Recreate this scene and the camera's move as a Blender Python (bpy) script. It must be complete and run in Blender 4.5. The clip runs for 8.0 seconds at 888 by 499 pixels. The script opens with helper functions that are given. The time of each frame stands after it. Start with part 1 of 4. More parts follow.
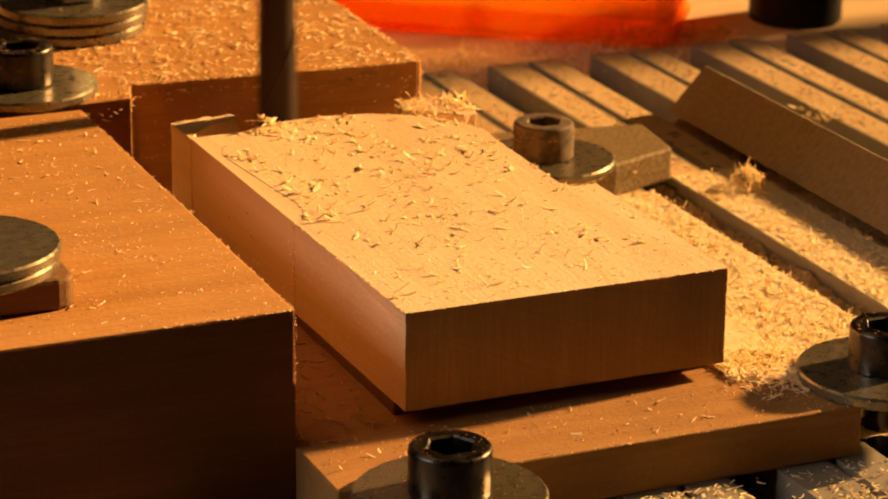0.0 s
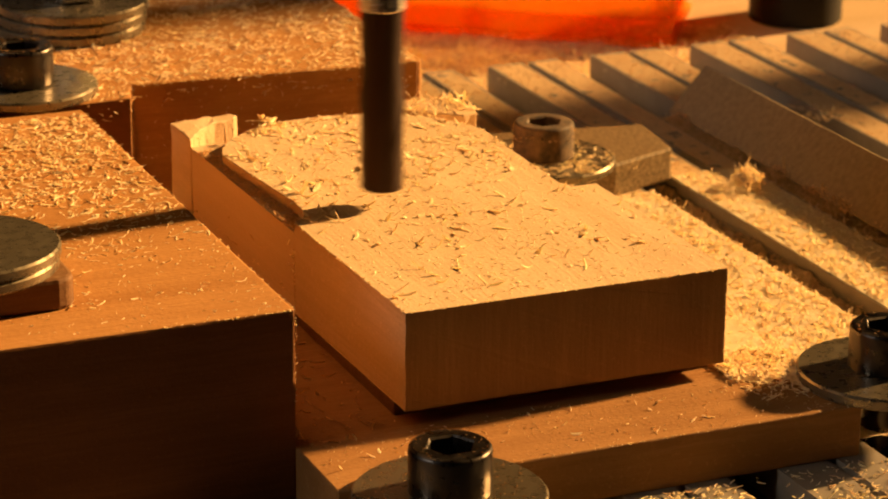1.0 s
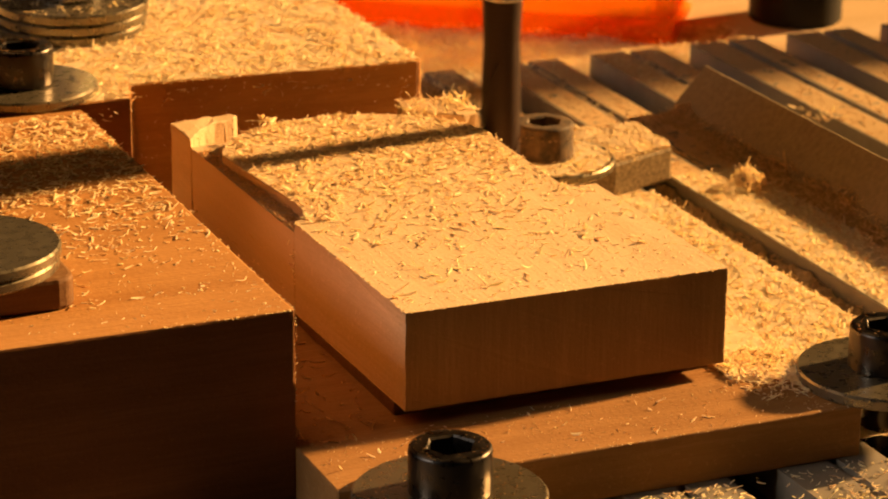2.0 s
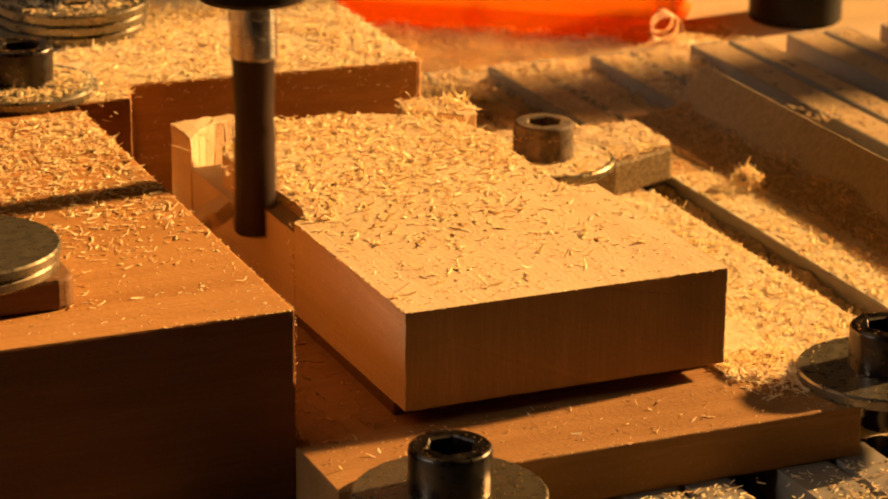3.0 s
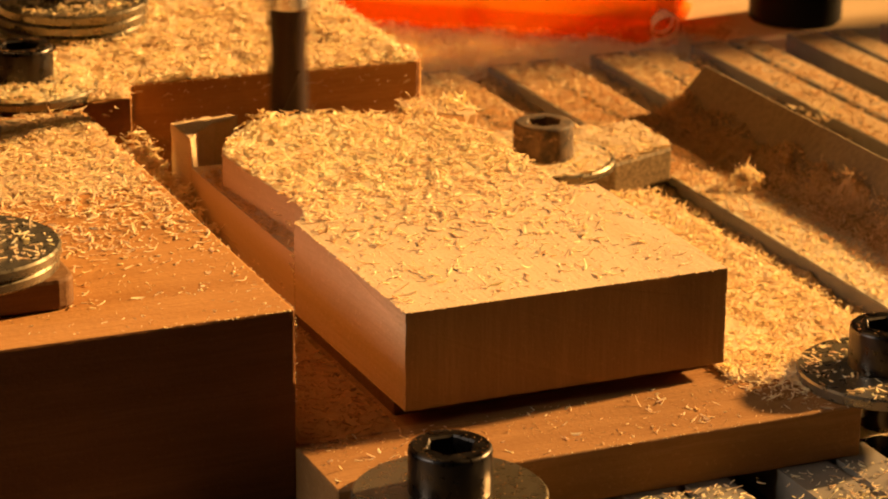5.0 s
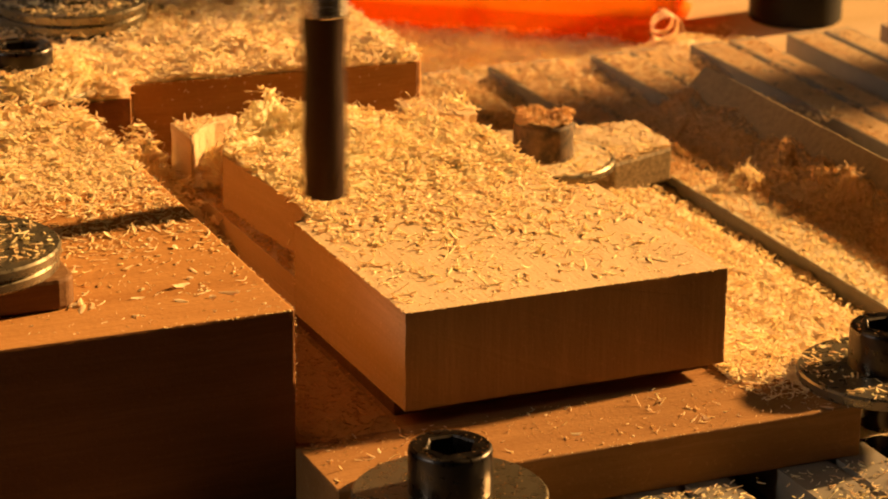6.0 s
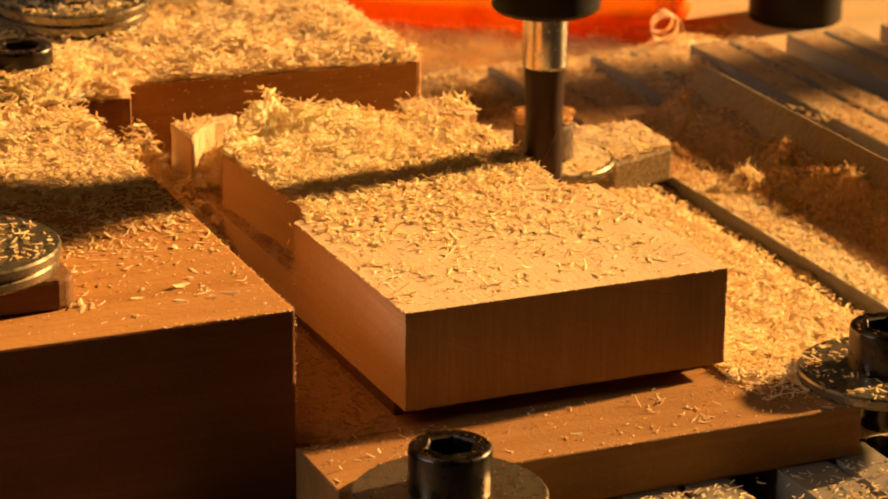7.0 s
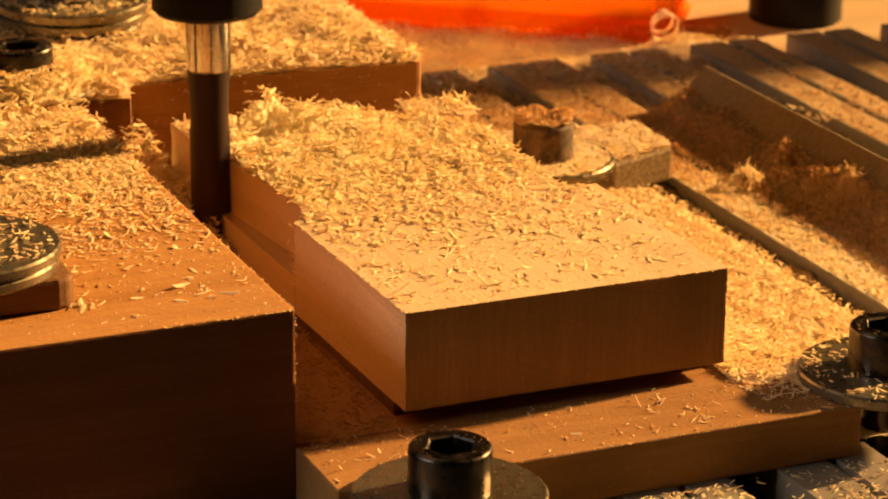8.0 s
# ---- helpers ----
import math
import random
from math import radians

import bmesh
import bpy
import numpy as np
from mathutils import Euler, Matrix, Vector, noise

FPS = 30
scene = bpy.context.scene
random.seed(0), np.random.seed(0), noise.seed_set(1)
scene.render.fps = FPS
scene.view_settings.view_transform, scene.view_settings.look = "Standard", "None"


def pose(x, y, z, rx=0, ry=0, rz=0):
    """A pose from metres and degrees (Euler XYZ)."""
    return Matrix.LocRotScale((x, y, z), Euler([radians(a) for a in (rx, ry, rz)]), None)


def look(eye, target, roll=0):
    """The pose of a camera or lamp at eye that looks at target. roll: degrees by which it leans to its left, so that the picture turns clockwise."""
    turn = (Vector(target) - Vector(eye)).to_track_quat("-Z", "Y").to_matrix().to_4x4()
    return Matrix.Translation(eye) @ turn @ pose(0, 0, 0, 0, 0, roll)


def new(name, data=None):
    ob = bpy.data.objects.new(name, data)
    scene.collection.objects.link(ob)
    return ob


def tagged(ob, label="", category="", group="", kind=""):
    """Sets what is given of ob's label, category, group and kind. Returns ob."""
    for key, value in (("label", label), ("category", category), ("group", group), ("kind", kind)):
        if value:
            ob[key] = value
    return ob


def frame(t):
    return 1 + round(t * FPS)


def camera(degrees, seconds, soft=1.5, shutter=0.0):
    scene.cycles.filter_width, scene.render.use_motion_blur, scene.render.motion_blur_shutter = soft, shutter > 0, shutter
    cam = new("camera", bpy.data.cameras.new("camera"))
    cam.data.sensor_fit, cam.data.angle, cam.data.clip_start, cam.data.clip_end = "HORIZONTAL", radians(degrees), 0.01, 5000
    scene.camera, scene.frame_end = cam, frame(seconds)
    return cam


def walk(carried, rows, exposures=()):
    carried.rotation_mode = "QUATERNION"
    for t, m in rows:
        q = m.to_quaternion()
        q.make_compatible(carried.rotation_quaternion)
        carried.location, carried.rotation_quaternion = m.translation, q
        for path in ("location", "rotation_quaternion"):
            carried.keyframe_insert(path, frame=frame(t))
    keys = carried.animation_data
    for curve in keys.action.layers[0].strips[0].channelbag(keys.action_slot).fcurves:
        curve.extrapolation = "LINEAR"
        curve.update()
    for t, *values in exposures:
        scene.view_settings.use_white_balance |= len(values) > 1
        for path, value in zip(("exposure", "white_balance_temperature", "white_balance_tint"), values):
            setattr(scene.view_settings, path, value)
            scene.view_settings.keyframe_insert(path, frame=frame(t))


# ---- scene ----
cam = camera(18.23, 8.0, soft=1.9, shutter=0.5)
EYE = Vector((-0.12289, -0.29706, 0.13537))
AIM = Vector((0.02663, 0.04988, 0.00394))
walk(cam, [(0.0, look(EYE, AIM, 0.525)), (8.0, look(EYE, AIM, 0.525))])
scene.view_settings.exposure = 1.39
cam.data.dof.use_dof = True
cam.data.dof.focus_distance, cam.data.dof.aperture_fstop = 0.355, 75.0

# ---- light: low warm sun through the dim room's added east opening, unseen overhead fill ----
world = bpy.data.worlds.new("room")
world.use_nodes = True
scene.world = world
world.node_tree.nodes["Background"].inputs[0].default_value = (1.0, 0.48, 0.15, 1)
world.node_tree.nodes["Background"].inputs[1].default_value = 0.022
sun_data = bpy.data.lights.new("sun", "SUN")
sun_data.energy, sun_data.color, sun_data.angle = 5.7, (1.0, 0.545, 0.185), radians(3.0)
SUN_ELEVATION = 23.0
sun = new("sun", sun_data)
sun.matrix_world = look((0.3, 0.031, 0.3 * math.tan(radians(SUN_ELEVATION))), (0, 0, 0))
# unseen overhead lamp added to lighten the shadows on upward faces
fill_data = bpy.data.lights.new("overhead_fill", "AREA")
fill_data.shape, fill_data.size = "SQUARE", 0.7
fill_data.energy, fill_data.color = 1.5, (1.0, 0.54, 0.21)
overhead_fill = new("overhead_fill", fill_data)
overhead_fill.matrix_world = pose(-0.35, 0.75, 1.51)

west_data = bpy.data.lights.new("west_window_light", "AREA")
west_data.shape, west_data.size, west_data.size_y = "RECTANGLE", 0.30, 0.34
west_data.energy, west_data.color = 1.6, (1.0, 0.88, 0.76)
west_light = new("west_window_light", west_data)
west_light.matrix_world = look((-0.958, 0.04, 0.53), (0, 0.01, 0.01))

MM = 0.001


# ---- materials ----
def material(name, base, rough=0.6, metal=0.0):
    m = bpy.data.materials.new(name)
    m.use_nodes = True
    b = m.node_tree.nodes["Principled BSDF"]
    b.inputs["Base Color"].default_value = (*base, 1)
    b.inputs["Roughness"].default_value = rough
    b.inputs["Metallic"].default_value = metal
    return m


def node(m, kind, **inputs):
    n = m.node_tree.nodes.new(kind)
    for key, value in inputs.items():
        n.inputs[key.replace("_", " ")].default_value = value
    return n


def link(m, a, b):
    m.node_tree.links.new(a, b)


def shader(m):
    return m.node_tree.nodes["Principled BSDF"]


def ramp(m, fac, stops):
    r = node(m, "ShaderNodeValToRGB")
    els = r.color_ramp.elements
    while len(els) < len(stops):
        els.new(0.5)
    for e, (p, c) in zip(els, stops):
        e.position, e.color = p, (*c, 1)
    link(m, fac, r.inputs[0])
    return r.outputs[0]


def mixed(m, a, b, fac, how="MIX"):
    x = node(m, "ShaderNodeMix")
    x.data_type, x.blend_type = "RGBA", how
    if isinstance(fac, float):
        x.inputs[0].default_value = fac
    else:
        link(m, fac, x.inputs[0])
    link(m, a, x.inputs[6])
    if isinstance(b, tuple):
        x.inputs[7].default_value = (*b, 1)
    else:
        link(m, b, x.inputs[7])
    return x.outputs[2]


def bump(m, height, strength, distance):
    b = node(m, "ShaderNodeBump", Strength=strength, Distance=distance)
    link(m, height, b.inputs["Height"])
    link(m, b.outputs[0], shader(m).inputs["Normal"])


def coords(m, scale=(1, 1, 1), turn=(0, 0, 0)):
    c = node(m, "ShaderNodeTexCoord")
    k = node(m, "ShaderNodeMapping")
    k.inputs["Scale"].default_value = scale
    k.inputs["Rotation"].default_value = turn
    link(m, c.outputs["Object"], k.inputs["Vector"])
    return k.outputs[0]


def noise_tex(m, vec, scale, detail=6.0, rough=0.6):
    n = node(m, "ShaderNodeTexNoise", Scale=scale, Detail=detail, Roughness=rough)
    link(m, vec, n.inputs["Vector"])
    return n.outputs["Fac"]


def wood(name, light, dark, along="y", rough=0.62, pores=0.5, fine=1.0):
    """Grain stretched along one axis, broad figure, dark pores and a fuzzy machined relief."""
    m = material(name, light, rough)
    shader(m).inputs["Specular IOR Level"].default_value = 0.22
    s = {"x": (0.06, 1, 1), "y": (1, 0.06, 1), "z": (1, 1, 0.06)}[along]
    v = coords(m, s)
    plain = coords(m)
    broad = noise_tex(m, v, 260, 5)
    grain = noise_tex(m, v, 2200 * fine, 4)
    stain = noise_tex(m, plain, 45, 3)
    fleck = noise_tex(m, plain, 1500, 2)
    c = ramp(m, broad, [(0.3, dark), (0.72, light)])
    c = mixed(m, c, dark, ramp(m, grain, [(0.42, (pores,) * 3), (0.56, (0, 0, 0))]))
    c = mixed(m, c, tuple(0.8 * q for q in dark), ramp(m, stain, [(0.5, (0, 0, 0)), (0.75, (0.35,) * 3)]))
    c = mixed(m, c, tuple(min(1, 1.15 * q) for q in light), ramp(m, fleck, [(0.6, (0, 0, 0)), (0.7, (0.4,) * 3)]))
    link(m, c, shader(m).inputs["Base Color"])
    add = node(m, "ShaderNodeMath")
    link(m, grain, add.inputs[0])
    link(m, fleck, add.inputs[1])
    bump(m, add.outputs[0], 0.35, 0.00025)
    return m


maple = wood("pale_maple", (0.70, 0.53, 0.34), (0.56, 0.40, 0.23), "y", 0.6, 0.35)
# end grain, darkened further to put the front face's shade into the colour
maple_end_shaded = wood("maple_end_grain_shaded", (0.47, 0.305, 0.135), (0.36, 0.225, 0.09), "z", 0.75, 0.55, 0.8)
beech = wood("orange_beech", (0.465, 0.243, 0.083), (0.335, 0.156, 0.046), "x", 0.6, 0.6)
# darker copy of the beech, shade of the front faces put into its colour
beech_shaded = wood("beech_shaded_front", (0.225, 0.093, 0.031), (0.155, 0.06, 0.018), "x", 0.75, 0.5)
pine = wood("tan_board", (0.37, 0.195, 0.07), (0.25, 0.12, 0.038), "x", 0.65, 0.55)
# lighter copy of the board's wood, light on its front put into the colour
pine_lightened = wood("board_front_lightened", (0.50, 0.285, 0.115), (0.36, 0.19, 0.07), "x", 0.75, 0.55)
table_wood = wood("pale_table_wood", (0.60, 0.45, 0.28), (0.48, 0.34, 0.19), "x", 0.6, 0.4)


def chip_material(name, light, dark):
    m = material(name, light, 0.7)
    g = node(m, "ShaderNodeNewGeometry")
    c = ramp(m, g.outputs["Random Per Island"], [(0.0, dark), (0.35, light), (1.0, tuple(min(1, 1.12 * q) for q in light))])
    n = noise_tex(m, coords(m), 900, 3)
    c = mixed(m, c, dark, ramp(m, n, [(0.45, (0, 0, 0)), (0.75, (0.5,) * 3)]))
    link(m, c, shader(m).inputs["Base Color"])
    glow = node(m, "ShaderNodeBsdfTranslucent")
    link(m, c, glow.inputs["Color"])
    mix = node(m, "ShaderNodeMixShader", Fac=0.52)
    link(m, shader(m).outputs[0], mix.inputs[1])
    link(m, glow.outputs[0], mix.inputs[2])
    link(m, mix.outputs[0], m.node_tree.nodes["Material Output"].inputs["Surface"])
    return m


shaving = chip_material("wood_shavings", (0.97, 0.85, 0.62), (0.82, 0.65, 0.41))
brown_mat = chip_material("brown_shavings", (0.80, 0.60, 0.33), (0.58, 0.40, 0.19))
dust_mat = chip_material("sawdust", (0.52, 0.33, 0.145), (0.35, 0.20, 0.08))
# redder, darker shavings: shade between the blocks put into their colour
gap_shade_brown = chip_material("reddish_brown_gap_shade", (0.64, 0.39, 0.165), (0.44, 0.24, 0.09))
bed_dust = chip_material("pale_bed_dust", (0.78, 0.59, 0.34), (0.60, 0.42, 0.21))


def metal(name, base, rough, scratch=0.12):
    m = material(name, base, rough, 1.0)
    v = coords(m)
    n = noise_tex(m, v, 700, 6)
    big = noise_tex(m, v, 160, 3)
    c = ramp(m, big, [(0.3, tuple(0.82 * q for q in base)), (0.7, base)])
    link(m, c, shader(m).inputs["Base Color"])
    r = ramp(m, n, [(0.35, (max(0.05, rough - scratch),) * 3), (0.7, (rough + scratch,) * 3)])
    link(m, r, shader(m).inputs["Roughness"])
    bump(m, n, 0.12, 0.0001)
    return m


zinc = metal("zinc_plate", (0.26, 0.225, 0.16), 0.33)
shader(zinc).inputs["Metallic"].default_value = 0.8
steel = metal("bright_steel", (0.66, 0.63, 0.58), 0.22)
black_oxide = metal("black_oxide_steel", (0.075, 0.066, 0.06), 0.36)
dusty_black = metal("dust_covered_black_steel", (0.09, 0.07, 0.05), 0.8)
shader(dusty_black).inputs["Metallic"].default_value = 0.0
_v = coords(dusty_black)
link(dusty_black, ramp(dusty_black, noise_tex(dusty_black, _v, 420, 6, 0.7), [(0.40, (0.035, 0.022, 0.013)), (0.72, (0.18, 0.11, 0.052))]), shader(dusty_black).inputs["Base Color"])
carbide = material("dark_cutter", (0.030, 0.013, 0.007), 0.55, 0.15)
shader(carbide).inputs["Specular IOR Level"].default_value = 0.3
black_plastic = material("black_plastic", (0.007, 0.006, 0.005), 0.55)
shader(black_plastic).inputs["Specular IOR Level"].default_value = 0.2
aluminium = metal("bed_aluminium", (0.28, 0.245, 0.195), 0.6)
shader(aluminium).inputs["Metallic"].default_value = 0.2
# darker copy of the bed metal, shade inside the slots put into the colour
slot_shaded = metal("slot_shaded_aluminium", (0.16, 0.145, 0.13), 0.6)
grey_plate = material("grey_fibre_plate", (0.429, 0.338, 0.210), 0.6)
_v = coords(grey_plate)
link(grey_plate, ramp(grey_plate, noise_tex(grey_plate, _v, 900, 4), [(0.3, (0.19, 0.14, 0.075)), (0.7, (0.30, 0.225, 0.125))]), shader(grey_plate).inputs["Base Color"])
acrylic = material("dusty_acrylic", (0.62, 0.55, 0.42), 0.35)
_v = coords(acrylic)
link(acrylic, ramp(acrylic, noise_tex(acrylic, _v, 1500, 6, 0.7), [(0.38, (0.13, 0.095, 0.05)), (0.66, (0.44, 0.33, 0.19))]), shader(acrylic).inputs["Base Color"])
shader(acrylic).inputs["Transmission Weight"].default_value = 0.35
orange_plastic = material("orange_translucent_plastic", (1.0, 0.29, 0.004), 0.12)
clear = node(orange_plastic, "ShaderNodeBsdfTransparent")
clear.inputs["Color"].default_value = (1.0, 0.64, 0.17, 1)
# streaks in the colour imitate highlights and caustics in the plastic
_v = coords(orange_plastic, (0.18, 0.6, 1))
_n = noise_tex(orange_plastic, _v, 210, 3)
link(orange_plastic, ramp(orange_plastic, _n, [(0.36, (0.88, 0.15, 0.002)), (0.5, (1.0, 0.29, 0.004)), (0.66, (1.0, 0.45, 0.03))]), shader(orange_plastic).inputs["Base Color"])
link(orange_plastic, ramp(orange_plastic, _n, [(0.36, (1.0, 0.72, 0.34)), (0.6, (1.0, 0.92, 0.72))]), clear.inputs["Color"])
bump(orange_plastic, _n, 0.5, 0.002)
see = node(orange_plastic, "ShaderNodeMixShader", Fac=0.68)
through_light = node(orange_plastic, "ShaderNodeBsdfTranslucent")
through_light.inputs["Color"].default_value = (1.0, 0.36, 0.02, 1)
lit = node(orange_plastic, "ShaderNodeMixShader", Fac=0.7)
link(orange_plastic, shader(orange_plastic).outputs[0], lit.inputs[1])
link(orange_plastic, through_light.outputs[0], lit.inputs[2])
link(orange_plastic, lit.outputs[0], see.inputs[1])
link(orange_plastic, clear.outputs[0], see.inputs[2])
link(orange_plastic, see.outputs[0], orange_plastic.node_tree.nodes["Material Output"].inputs["Surface"])
dark_wood = wood("dark_wood_and_gap_shade", (0.20, 0.105, 0.045), (0.13, 0.065, 0.028), "x", 0.6, 0.5)
wall_paint = material("dim_wall_paint", (0.06, 0.04, 0.025), 0.9)


# ---- mesh helpers; all shapes are given in millimetres ----
def thing(name, label, category, at=(0, 0, 0), rz=0.0, group="", kind=""):
    ob = new(name)
    ob.empty_display_size = 0.005
    ob.matrix_world = pose(at[0] * MM, at[1] * MM, at[2] * MM, 0, 0, rz)
    return tagged(ob, label, category, group, kind)


def finish(name, bm, mat, smooth=None):
    bmesh.ops.recalc_face_normals(bm, faces=bm.faces)
    for v in bm.verts:
        v.co *= MM
    me = bpy.data.meshes.new(name)
    bm.to_mesh(me)
    bm.free()
    for q in (mat if isinstance(mat, (list, tuple)) else [mat]):
        me.materials.append(q)
    if smooth is not None:
        me.shade_smooth()
        me.set_sharp_from_angle(angle=radians(smooth))
    return me


def part(name, bm, mat, parent, label="", smooth=None):
    ob = new(name, finish(name, bm, mat, smooth))
    ob.parent = parent
    return tagged(ob, label)


def whole(name, bm, mat, label, category, at=(0, 0, 0), rz=0.0, group="", kind="", smooth=None):
    ob = new(name, finish(name, bm, mat, smooth))
    ob.matrix_world = pose(at[0] * MM, at[1] * MM, at[2] * MM, 0, 0, rz)
    return tagged(ob, label, category, group, kind)


def prism(poly, z0, z1, bevel=0.0, segments=2, bm=None):
    bm = bm or bmesh.new()
    lo = [bm.verts.new((x, y, z0)) for x, y in poly]
    hi = [bm.verts.new((x, y, z1)) for x, y in poly]
    n = len(poly)
    faces = [bm.faces.new(lo[::-1]), bm.faces.new(hi)]
    for i in range(n):
        faces.append(bm.faces.new((lo[i], lo[(i + 1) % n], hi[(i + 1) % n], hi[i])))
    bmesh.ops.recalc_face_normals(bm, faces=faces)
    if bevel:
        edges = [e for e in {e for f in faces for e in f.edges} if e.calc_face_angle(0) > 0.5]
        bmesh.ops.bevel(bm, geom=edges, offset=bevel, segments=segments, affect="EDGES", profile=0.5)
    return bm


def box(x0, x1, y0, y1, z0, z1, bevel=0.3, segments=2, bm=None):
    return prism([(x0, y0), (x1, y0), (x1, y1), (x0, y1)], z0, z1, bevel, segments, bm)


def lathe(profile, seg=40, bm=None, closed=False):
    """Turns (radius, height) points about z; a radius of 0 closes the end."""
    bm = bm or bmesh.new()
    rings = []
    for r, z in profile:
        if r <= 1e-6:
            rings.append([bm.verts.new((0, 0, z))])
        else:
            rings.append([bm.verts.new((r * math.cos(2 * math.pi * i / seg), r * math.sin(2 * math.pi * i / seg), z)) for i in range(seg)])
    pairs = list(zip(rings, rings[1:])) + ([(rings[-1], rings[0])] if closed else [])
    for a, b in pairs:
        for i in range(seg):
            j = (i + 1) % seg
            if len(a) == 1 and len(b) == 1:
                continue
            if len(a) == 1:
                bm.faces.new((a[0], b[i], b[j]))
            elif len(b) == 1:
                bm.faces.new((a[i], a[j], b[0]))
            else:
                bm.faces.new((a[i], a[j], b[j], b[i]))
    return bm


# ---- setting: table, slotted bed, room ----
BED = -7.0
TABLE = -13.0
tagged(whole("table_top", box(-900, 950, -130, 1100, TABLE - 25, TABLE, 1), table_wood, "", ""), "pale wooden workbench top strewn with sawdust", "table", kind="structure")
tagged(whole("floor", box(-1600, 1000, -1600, 1700, -780, -760, 0), wall_paint, "", ""), "plain dim floor", "floor", kind="structure")
bm = bmesh.new()  # with a square opening made for the overhead fill lamp
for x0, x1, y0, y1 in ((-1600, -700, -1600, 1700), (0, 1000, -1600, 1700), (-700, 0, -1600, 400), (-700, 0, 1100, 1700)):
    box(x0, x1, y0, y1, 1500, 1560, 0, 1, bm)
tagged(whole("ceiling", bm, wall_paint, "", ""), "plain dim ceiling with an opening added for the fill lamp", "ceiling", kind="structure")
for name, b in (("wall_north", (-1600, 1000, 1700, 1760)), ("wall_south", (-1600, 1000, -1660, -1600))):
    tagged(whole(name, box(*b, -760, 1500, 0), wall_paint, "", ""), "plain dim painted wall", "wall", kind="structure")
WEST_Y, WEST_Z = (-180, 260), (400, 840)
for b in ((-1060, -1000, -1660, WEST_Y[0], -760, 1500), (-1060, -1000, WEST_Y[1], 1760, -760, 1500), (-1060, -1000, *WEST_Y, -760, WEST_Z[0]), (-1060, -1000, *WEST_Y, WEST_Z[1], 1500)):
    tagged(whole("wall_west", box(*b, 0), wall_paint, "", ""), "plain dim wall with a window opening", "wall", kind="structure")
# unseen east wall, its opening sized to confine the low sun to the work
OPEN_Y, OPEN_Z = (62, 600), (290, 545)
for b in ((1000, 1060, -1660, OPEN_Y[0], -760, 1500), (1000, 1060, OPEN_Y[1], 1760, -760, 1500), (1000, 1060, *OPEN_Y, -760, OPEN_Z[0]), (1000, 1060, *OPEN_Y, OPEN_Z[1], 1500)):
    tagged(whole("wall_east", box(*b, 0), wall_paint, "", ""), "plain dim wall added to limit the sunlit patch", "wall", kind="structure")

bed = thing("machine_bed", "aluminium machine bed with long clamping slots", "machine bed")
part("base_plate", box(-180, 225, -110, 174, TABLE, -12, 0.2), slot_shaded, bed)
PITCH, LAND = 22.1, 14.8
for i in range(-11, 6):
    x = 89.4 + PITCH * i
    poly = [(x, -12), (x + LAND, -12), (x + LAND, -7), (x + 8.7, -7), (x + 8.7, -7.9), (x + 7.2, -7.9), (x + 7.2, -7), (x, -7)]
    bm = bmesh.new()
    a = [bm.verts.new((px, -110, pz)) for px, pz in poly]
    b = [bm.verts.new((px, 175, pz)) for px, pz in poly]
    bm.faces.new(a)
    bm.faces.new(b[::-1])
    for j in range(len(poly)):
        k = (j + 1) % len(poly)
        bm.faces.new((a[j], a[k], b[k], b[j]))
    bmesh.ops.bevel(bm, geom=[e for e in bm.edges if e.calc_face_angle(0) > 0.5], offset=0.25, segments=1, affect="EDGES")
    part("rail", bm, aluminium, bed)

# leaning grey strip
bm = prism([(107.6, BED), (108.2, BED), (115.4, 0.72), (114.9, 0.9)], -100, 134.5, 0.05, 1)
for v in bm.verts:
    v.co = (v.co.x, v.co.z, v.co.y)
whole("leaning_strip", bm, grey_plate, "flat grey-brown strip leaning in a bed slot", "strip")
# its support behind: a rail on the bed
whole("stop_rail", box(111.7, 113.6, -100, 133, BED, -3.2, 0.2), aluminium, "aluminium stop rail lying on the bed", "rail")

# ---- base board, spacer ----
bm = box(-15.1, 57.2, -15.6, 172, BED, 0, 0.25)
bm.normal_update()
for f in bm.faces:
    f.material_index = 1 if f.normal.y < -0.8 else 0
whole("base_board", bm, [pine, pine_lightened], "thin tan wooden base board clamped to the bed", "board")
# dark wood puts the shade under the workpiece into the sheet's colour
whole("spacer_sheet", box(0.0, 45.0, 3.6, 88, 0, 1.9, 0.1), dark_wood, "thin wooden packing sheet under the workpiece, coloured dark for gap shade", "spacer")

# ---- workpiece ----
def left_x(y):
    return -0.016 * y


PROFILE = [(0, 0), (45.4, 0), (45.4, 38.8), (42, 38.9), (40.6, 41), (40.7, 48), (41.0, 63), (41.3, 69), (40, 73), (37, 77), (33.5, 80.5), (28, 83.3), (21, 84.6), (14, 84.2),
           (8.5, 82), (4.2, 78.3), (1.5, 74.5), (0.3, 71), (1.4, 58), (2.5, 47), (2.4, 43), (1.2, 39.6), (-0.6, 38.3)]


def profile_x(y):
    pts = [(38.3, 0.0), (40, 1.2), (43, 2.4), (47, 2.5), (58, 1.4), (71, 0.3), (74.5, 1.5), (78.3, 4.2), (82, 8.5)]
    return float(np.interp(y, [p[0] for p in pts], [p[1] for p in pts]))


def ragged(bm, amount, cell=1.2):
    """Small uneven cuts along the edges."""
    for v in bm.verts:
        n = noise.noise_vector(Vector(v.co) / cell)
        v.co += Vector((n.x, n.y, 0)) * amount


